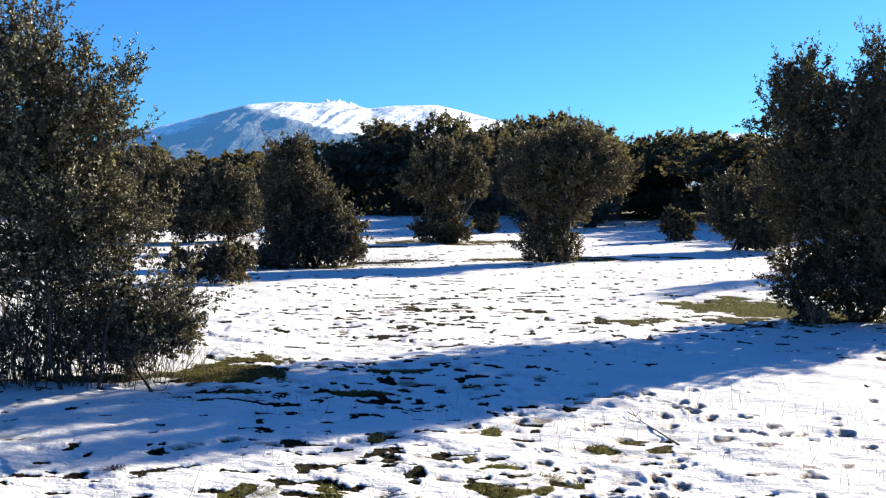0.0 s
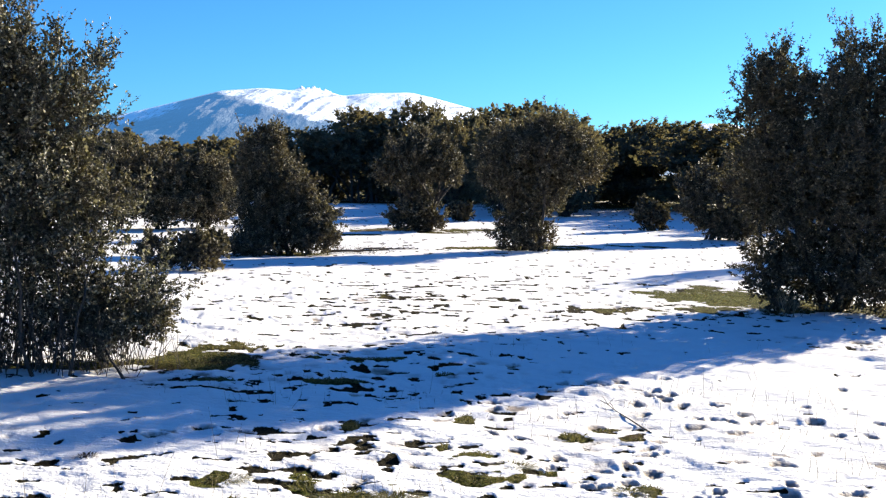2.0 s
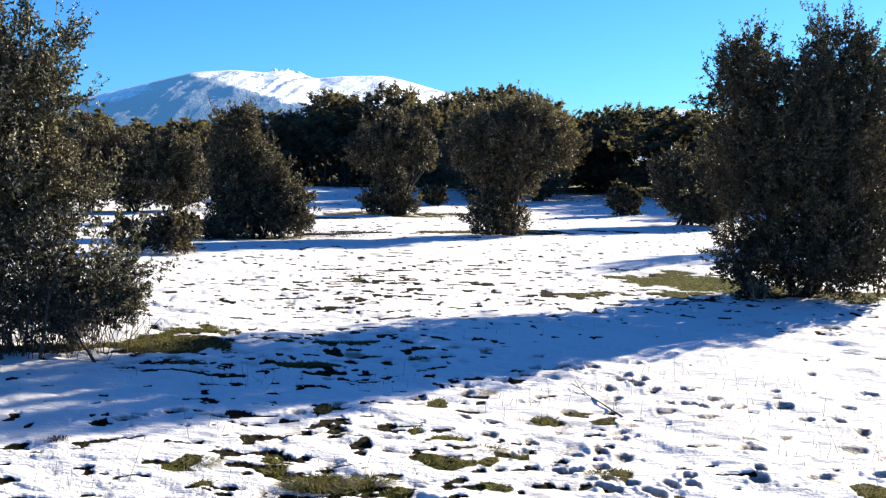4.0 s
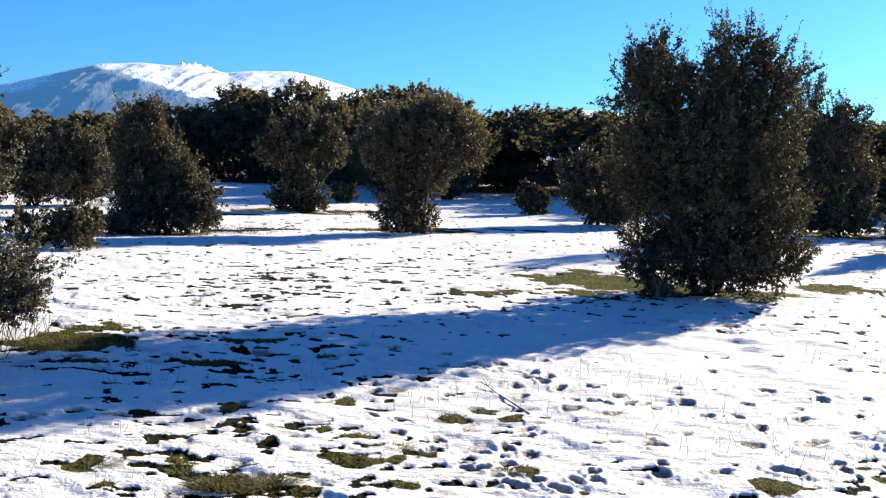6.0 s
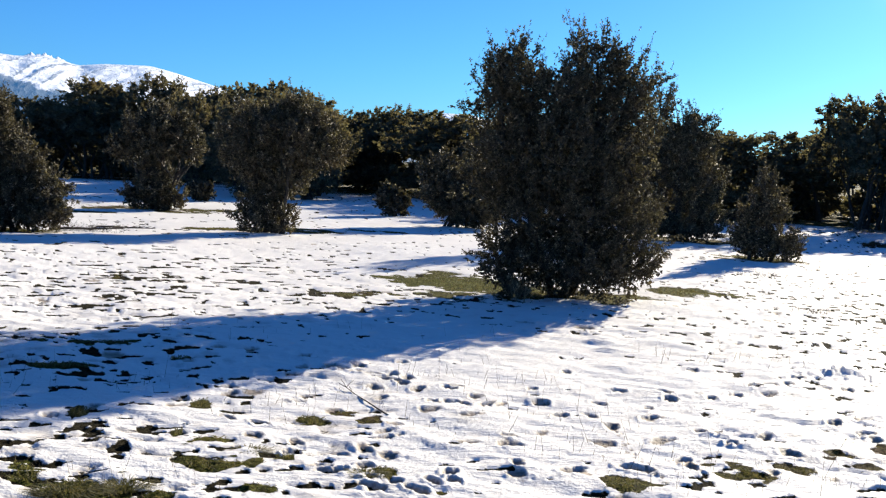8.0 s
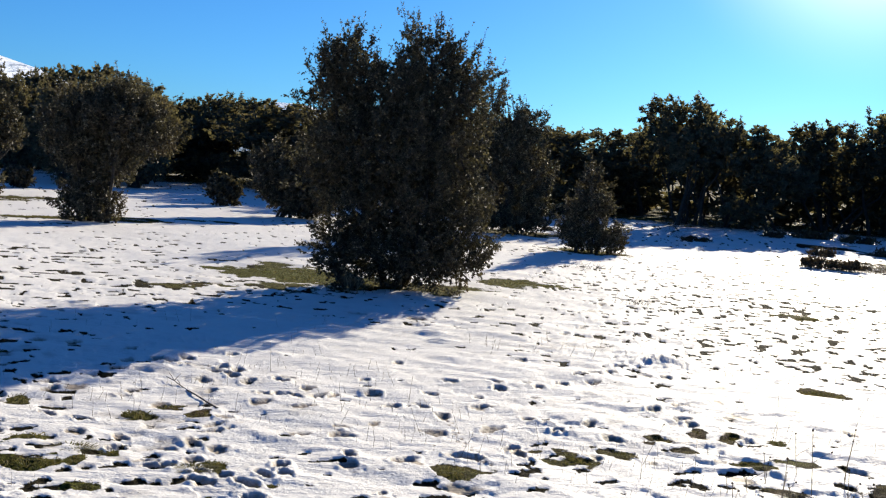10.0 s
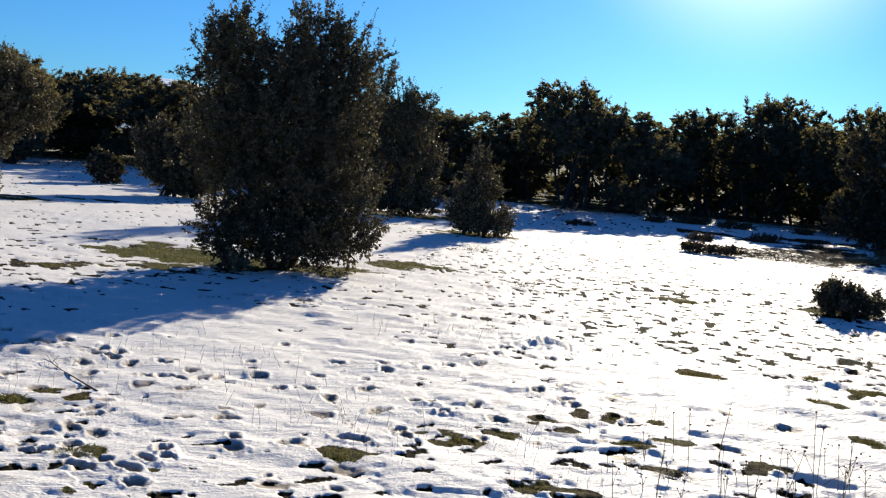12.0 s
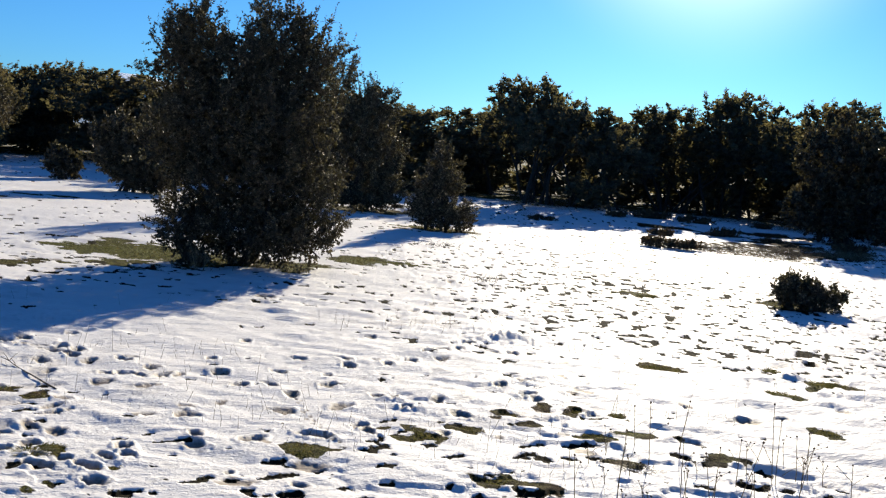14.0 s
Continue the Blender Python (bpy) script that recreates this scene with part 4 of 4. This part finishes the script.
for k in range(8):
    r = random.Random(40 + k)
    lobes = [(r.uniform(-.3, .3), r.uniform(-.3, .3), 2.85, 1.35, 1.3, .95), (-1.1, .2, 2.25, 1.05, 1.1, .88), (1.1, -.2, 2.3, 1.1, 1.1, .86), (r.uniform(-.6, .6), -.5, 1.75, 1.45, 1.2, .75),
             (r.uniform(-.9, .9), .2, 3.35, .75, .7, .50)]
    if k != 1:
        lobes += [(r.uniform(-1.0, -.5), .3, .70, 1.1, 1.0, .65), (r.uniform(.5, 1.0), -.2, .62, 1.1, 1.0, .60)]
    many, leaf, tips = ((2500, 0.068, 80), (1000, 0.105, 30), (420, 0.14, 16))[0 if k < 4 else 1 if k < 6 else 2]
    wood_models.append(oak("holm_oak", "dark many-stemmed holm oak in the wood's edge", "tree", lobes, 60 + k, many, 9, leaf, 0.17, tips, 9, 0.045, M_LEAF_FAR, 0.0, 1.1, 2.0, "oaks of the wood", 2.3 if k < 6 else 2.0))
    leaves = next(o for o in wood_models[-1].children if o.name.startswith("crown")).data
    heights.append(float(np.quantile([v.co.z for v in leaves.vertices], 0.997)))
wrng = random.Random(9)
placed = 0
for row, (back, lower, gap) in enumerate(((0, 1.0, 2.2), (6, 0.88, 2.7), (14, 0.80, 3.0))):
    az = -25.0 + row
    while az < 58:
        d = float(np.interp(az, FAR_AZ, FAR_D)) + back + wrng.uniform(-1.5, 2.5)
        h = EYE + math.tan(radians(float(np.interp(az, TOP_AZ, TOP_UP)) * lower)) * d * wrng.uniform(.93, 1.05)
        x, y = d * math.sin(radians(az)), d * math.cos(radians(az))
        wide = wrng.uniform(1.1, 1.5) * (0.5 + 0.5 * h / 3.9)
        kind = placed if placed < len(wood_models) else 1 if row == 0 and -6.5 < az < -1.8 else wrng.choice(((0, 1, 2, 3), (4, 5), (6, 7))[row])
        m = pose(*on_soil(x, y)[:3], 0, 0, wrng.uniform(0, 360)) @ Matrix.Diagonal((wide, wide, h / heights[kind], 1))
        if placed < len(wood_models):
            wood_models[kind].matrix_basis = m
        else:
            copy_thing(wood_models[kind], m)
        placed += 1
        az += math.degrees(gap * wide / d) * wrng.uniform(.85, 1.15) * (1.0 if az < 26 else 1.12)
        if row < 1 and 40.2 < az < 42.6:
            az = 42.9

# unseen oaks added round the back, closing the clearing and cutting low sky light
for k in range(26):
    az, d = radians(66 + 262 * k / 25 + wrng.uniform(-3, 3)), wrng.uniform(24, 34)
    x, y = d * math.sin(az), d * math.cos(az)
    copy_thing(wrng.choice(wood_models[6:]), pose(*on_soil(x, y)[:3], 0, 0, wrng.uniform(0, 360)) @ Matrix.Diagonal((1.2, 1.2, wrng.uniform(.9, 1.25), 1)))


# ---------------------------------------------------------------- grass, straw and weeds
def blade_mesh(name, foot, tip, width):
    way = unit(tip - foot)
    side = unit(np.cross(way, np.random.default_rng(3).normal(size=way.shape))) * width
    mid = foot + (tip - foot) * 0.55 + np.array([0, 0, 0.012])
    verts = np.stack([foot - side, foot + side, mid + side * 0.8, tip, mid - side * 0.8], 1).reshape(-1, 3)
    n = np.arange(len(foot))[:, None] * 5
    tris = np.stack([n + [0, 1, 2], n + [0, 2, 4], n + [4, 2, 3]], 1).reshape(-1, 3)
    return mesh_from(name, verts, tris)


def build_grass():
    rng = np.random.default_rng(14)
    foot = []
    for px, py, a, b in TURF:
        if math.hypot(px, py) > 26:
            continue
        n = int(min(1800, 1300 * a * b * 6 + 40)) // (3 if a > 0.5 else 1)
        q = rng.normal(0, 0.55, (n, 2)) * (a, b)
        d = math.hypot(px, py)
        foot.append(np.stack([px + (q[:, 0] * py + q[:, 1] * px) / d, py + (-q[:, 0] * px + q[:, 1] * py) / d], 1))
    foot = np.vstack(foot)
    foot = foot[turf(foot[:, 0], foot[:, 1]) > 0.6]
    far = np.hypot(foot[:, 0], foot[:, 1])
    z = land(foot[:, 0], foot[:, 1])
    foot = np.column_stack([foot, z - 0.005])
    lean = rng.normal(0, 1, (len(foot), 2)) * 0.024
    foot[:, 2] += 0.012
    tip = foot + np.column_stack([lean, rng.uniform(0.002, 0.012, len(foot))])
    me = blade_mesh("grass", lay(foot), lay(tip), (0.0012 * (1 + far / 6))[:, None])
    me.materials.append(M_BLADE)
    tagged(new("grass", me), "short green and straw-brown winter grass in thawed gaps", "grass", kind="stuff")


build_grass()


def build_straw():
    rng = np.random.default_rng(15)
    n = 2600
    r, az = 4.4 + 6.5 * rng.random(n) ** 1.4, np.radians(rng.uniform(-24, 57, n))
    x, y = r * np.sin(az), r * np.cos(az)
    ok = value_noise(x / 0.9, y / 0.9, 52) > 0.52
    x, y = x[ok], y[ok]
    foot = np.column_stack([x, y, land(x, y)])
    tall = rng.uniform(0.03, 0.16, len(x)) * rng.random(len(x)) ** 0.4 * np.where(rng.random(len(x)) < 0.1, 2.2, 1.0)
    tip = foot + np.column_stack([rng.normal(0, 0.22, (len(x), 2)) * tall[:, None], tall])
    me = twig_mesh("straw", lay(foot), lay(tip), 0.0011)
    me.materials.append(M_STRAW)
    tagged(new("dry_straw", me), "single dry grass stems standing up through the snow", "straw", kind="stuff")


build_straw()


def weed(label, seed, tall, heads):
    """A dry thistle-like weed: a bent stem, side stalks, dark seed heads."""
    rng = np.random.default_rng(seed)
    thing = tagged(new("dry_weed"), label, "weed", "dry weeds in the snow")
    path = bent(rng, (0, 0, -.02), (rng.normal(0, .04), rng.normal(0, .04), tall), 7, 0.012)
    v, q = tube(path, np.linspace(0.0026, 0.0015, 7), 5)
    tips = [(path[-1], part("stem", mesh_from("stem", v, q, True), M_STRAW, thing))]
    for k in range(heads):
        p = path[rng.integers(3, 6)]
        tip = p + np.array([rng.normal(0, .03), rng.normal(0, .03), rng.uniform(.05, .13)])
        v, q = tube(bent(rng, p, tip, 4, 0.02), np.linspace(0.0016, 0.001, 4), 4)
        tips.append((tip, part("side_stalk", mesh_from("side_stalk", v, q, True), M_STRAW, thing)))
    for p, stalk in tips:
        bm = bmesh.new()
        bmesh.ops.create_icosphere(bm, subdivisions=1, radius=0.0062)
        for w in bm.verts:
            w.co = Vector(p) + w.co * rng.uniform(.7, 1.3) * Vector((1, 1, 1.3)).x + Vector((0, 0, w.co.z * .4))
        me = bpy.data.meshes.new("seed_head")
        bm.to_mesh(me)
        bm.free()
        part("seed_head", me, M_HEAD, stalk, "dark brown seed head")
    return thing


weeds = [weed("tall dry weed stem with one dark seed head", 1, .42, 1), weed("branched dry weed with dark seed heads", 2, .34, 2), weed("thin dry weed stalk, bent", 3, .30, 0),
         weed("dry thistle with several seed heads", 4, .26, 3), weed("long straight dry stem with small head", 5, .50, 0)]
drng = random.Random(21)
for k in range(56):
    az, d = radians(drng.triangular(37, 55, 49)), drng.uniform(5.1, 6.6)
    x, y = d * math.sin(az), d * math.cos(az)
    m = pose(*on_soil(x, y)[:3], drng.uniform(-6, 6), drng.uniform(-6, 6), drng.uniform(0, 360)) @ Matrix.Diagonal((1, 1, drng.uniform(.5, 1.0), 1))
    if k < len(weeds):
        weeds[k].matrix_basis = m
    else:
        copy_thing(weeds[k % len(weeds)], m)


# ---------------------------------------------------------------- fallen wood
def fallen_branch(label, seed, x, y, turn, length, thick, shoots=4):
    rng = np.random.default_rng(seed)
    thing = tagged(new("fallen_branch"), label, "branch")
    path = bent(rng, (-length / 2, 0, .02), (length / 2, 0, .02), 8, 0.03)
    path[:, 2] = 0.012 + thick + 0.01 * np.abs(np.sin(np.linspace(0, 5, 8)))
    v, q = tube(path, np.linspace(thick, thick * .4, 8), 6)
    stick = part("main_stick", mesh_from("main_stick", v, q, True), M_TWIG, thing)
    for k in range(shoots):
        p = path[rng.integers(1, 7)]
        tip = p + np.array([rng.uniform(.1, .3), rng.normal(0, .15), rng.uniform(.0, .08)]) * length * .6
        v, q = tube(bent(rng, p, tip, 5, .06), np.linspace(thick * .5, thick * .2, 5), 5)
        part("side_shoot", mesh_from("side_shoot", v, q, True), M_TWIG, stick)
    x, y, z, k = on_soil(x, y)
    thing.matrix_basis = pose(x, y, z, 0, 0, turn) @ Matrix.Diagonal((k, k, k, 1))
    return thing


fallen_branch("thin dark fallen stick lying on the snow", 1, 1.43, 7.4, 98, 1.0, .006, 3)
fallen_branch("bundle of fallen grey twigs by the cone-shaped oak", 2, -1.25, 22.6, 20, 1.5, .03, 9)
fallen_branch("dead oak twigs on the snow", 3, -.6, 23.6, -10, 1.1, .022, 6)
dry_shoots("heap of dead grey twigs by the cone-shaped oak", 33, -1.25, 22.3, .34, 90, .26, M_TWIG)
dry_shoots("dead twigs sticking out of the snow", 31, 7.9, 11.9, .14, 26, .16, M_TWIG)
dry_shoots("dead oak twigs standing in the snow", 32, 9.9, 16.4, .20, 30, .18, M_TWIG)


def tussock(label, seed, x, y, wide, tall, count, material):
    """A grass tussock: blades that rise from one root and bend over to all sides."""
    rng = np.random.default_rng(seed)
    turn, f = rng.uniform(0, 2 * math.pi, count), rng.random(count) ** 0.6
    side = np.column_stack([np.cos(turn), np.sin(turn) * 0.8, np.zeros(count)])
    foot = side * (0.35 * wide * f)[:, None]
    top = foot + side * (0.35 * wide * f)[:, None] + np.column_stack([rng.normal(0, .012, (count, 2)), tall * rng.uniform(.5, 1.1, count)])
    tip = top + side * (0.45 * wide * rng.uniform(.3, 1.1, count) * f)[:, None] - np.array([0, 0, 1]) * (tall * 0.45 * rng.random(count))[:, None]
    foot[:, 2] -= 0.01
    width = side[:, [1, 0, 2]] * np.array([-1, 1, 0]) * 0.0022
    verts = np.stack([foot - width, foot + width, top + width, top - width, tip], 1).reshape(-1, 3)
    n = np.arange(count)[:, None] * 5
    tris = np.stack([n + [0, 1, 2], n + [0, 2, 3], n + [3, 2, 4]], 1).reshape(-1, 3)
    me = mesh_from("grass_tussock", verts, tris)
    me.materials.append(material)
    return stand(tagged(new("grass_tussock", me), label, "grass tussock"), x, y)


tussock("rust-brown grass tussock bent over in the snow", 1, 4.04, 4.40, .17, .05, 460, M_HEAD)
tussock("small brown grass tuft in the snow", 2, 4.75, 6.36, .09, .03, 120, M_HEAD)
tussock("reddish dry tuft at the edge of the shade", 3, -1.90, 6.29, .10, .035, 160, M_HEAD)
tussock("straw-yellow grass clump in the thawed turf", 4, -.36, 5.43, .26, .03, 480, M_BLADE)
tussock("straw-yellow grass clump beside its larger twin", 5, -.10, 5.50, .20, .028, 340, M_BLADE)
tussock("olive grass clump in thin snow", 6, -1.02, 5.84, .18, .024, 280, M_BLADE)
tussock("low olive grass clump by hoof prints", 7, .55, 6.10, .18, .024, 280, M_BLADE)
tussock("brown-green grass clump in a thawed hollow", 8, 1.10, 5.60, .17, .024, 260, M_BLADE)
fallen_branch("small forked twig on the shaded snow", 6, .05, 11.1, 30, .4, .010, 4)
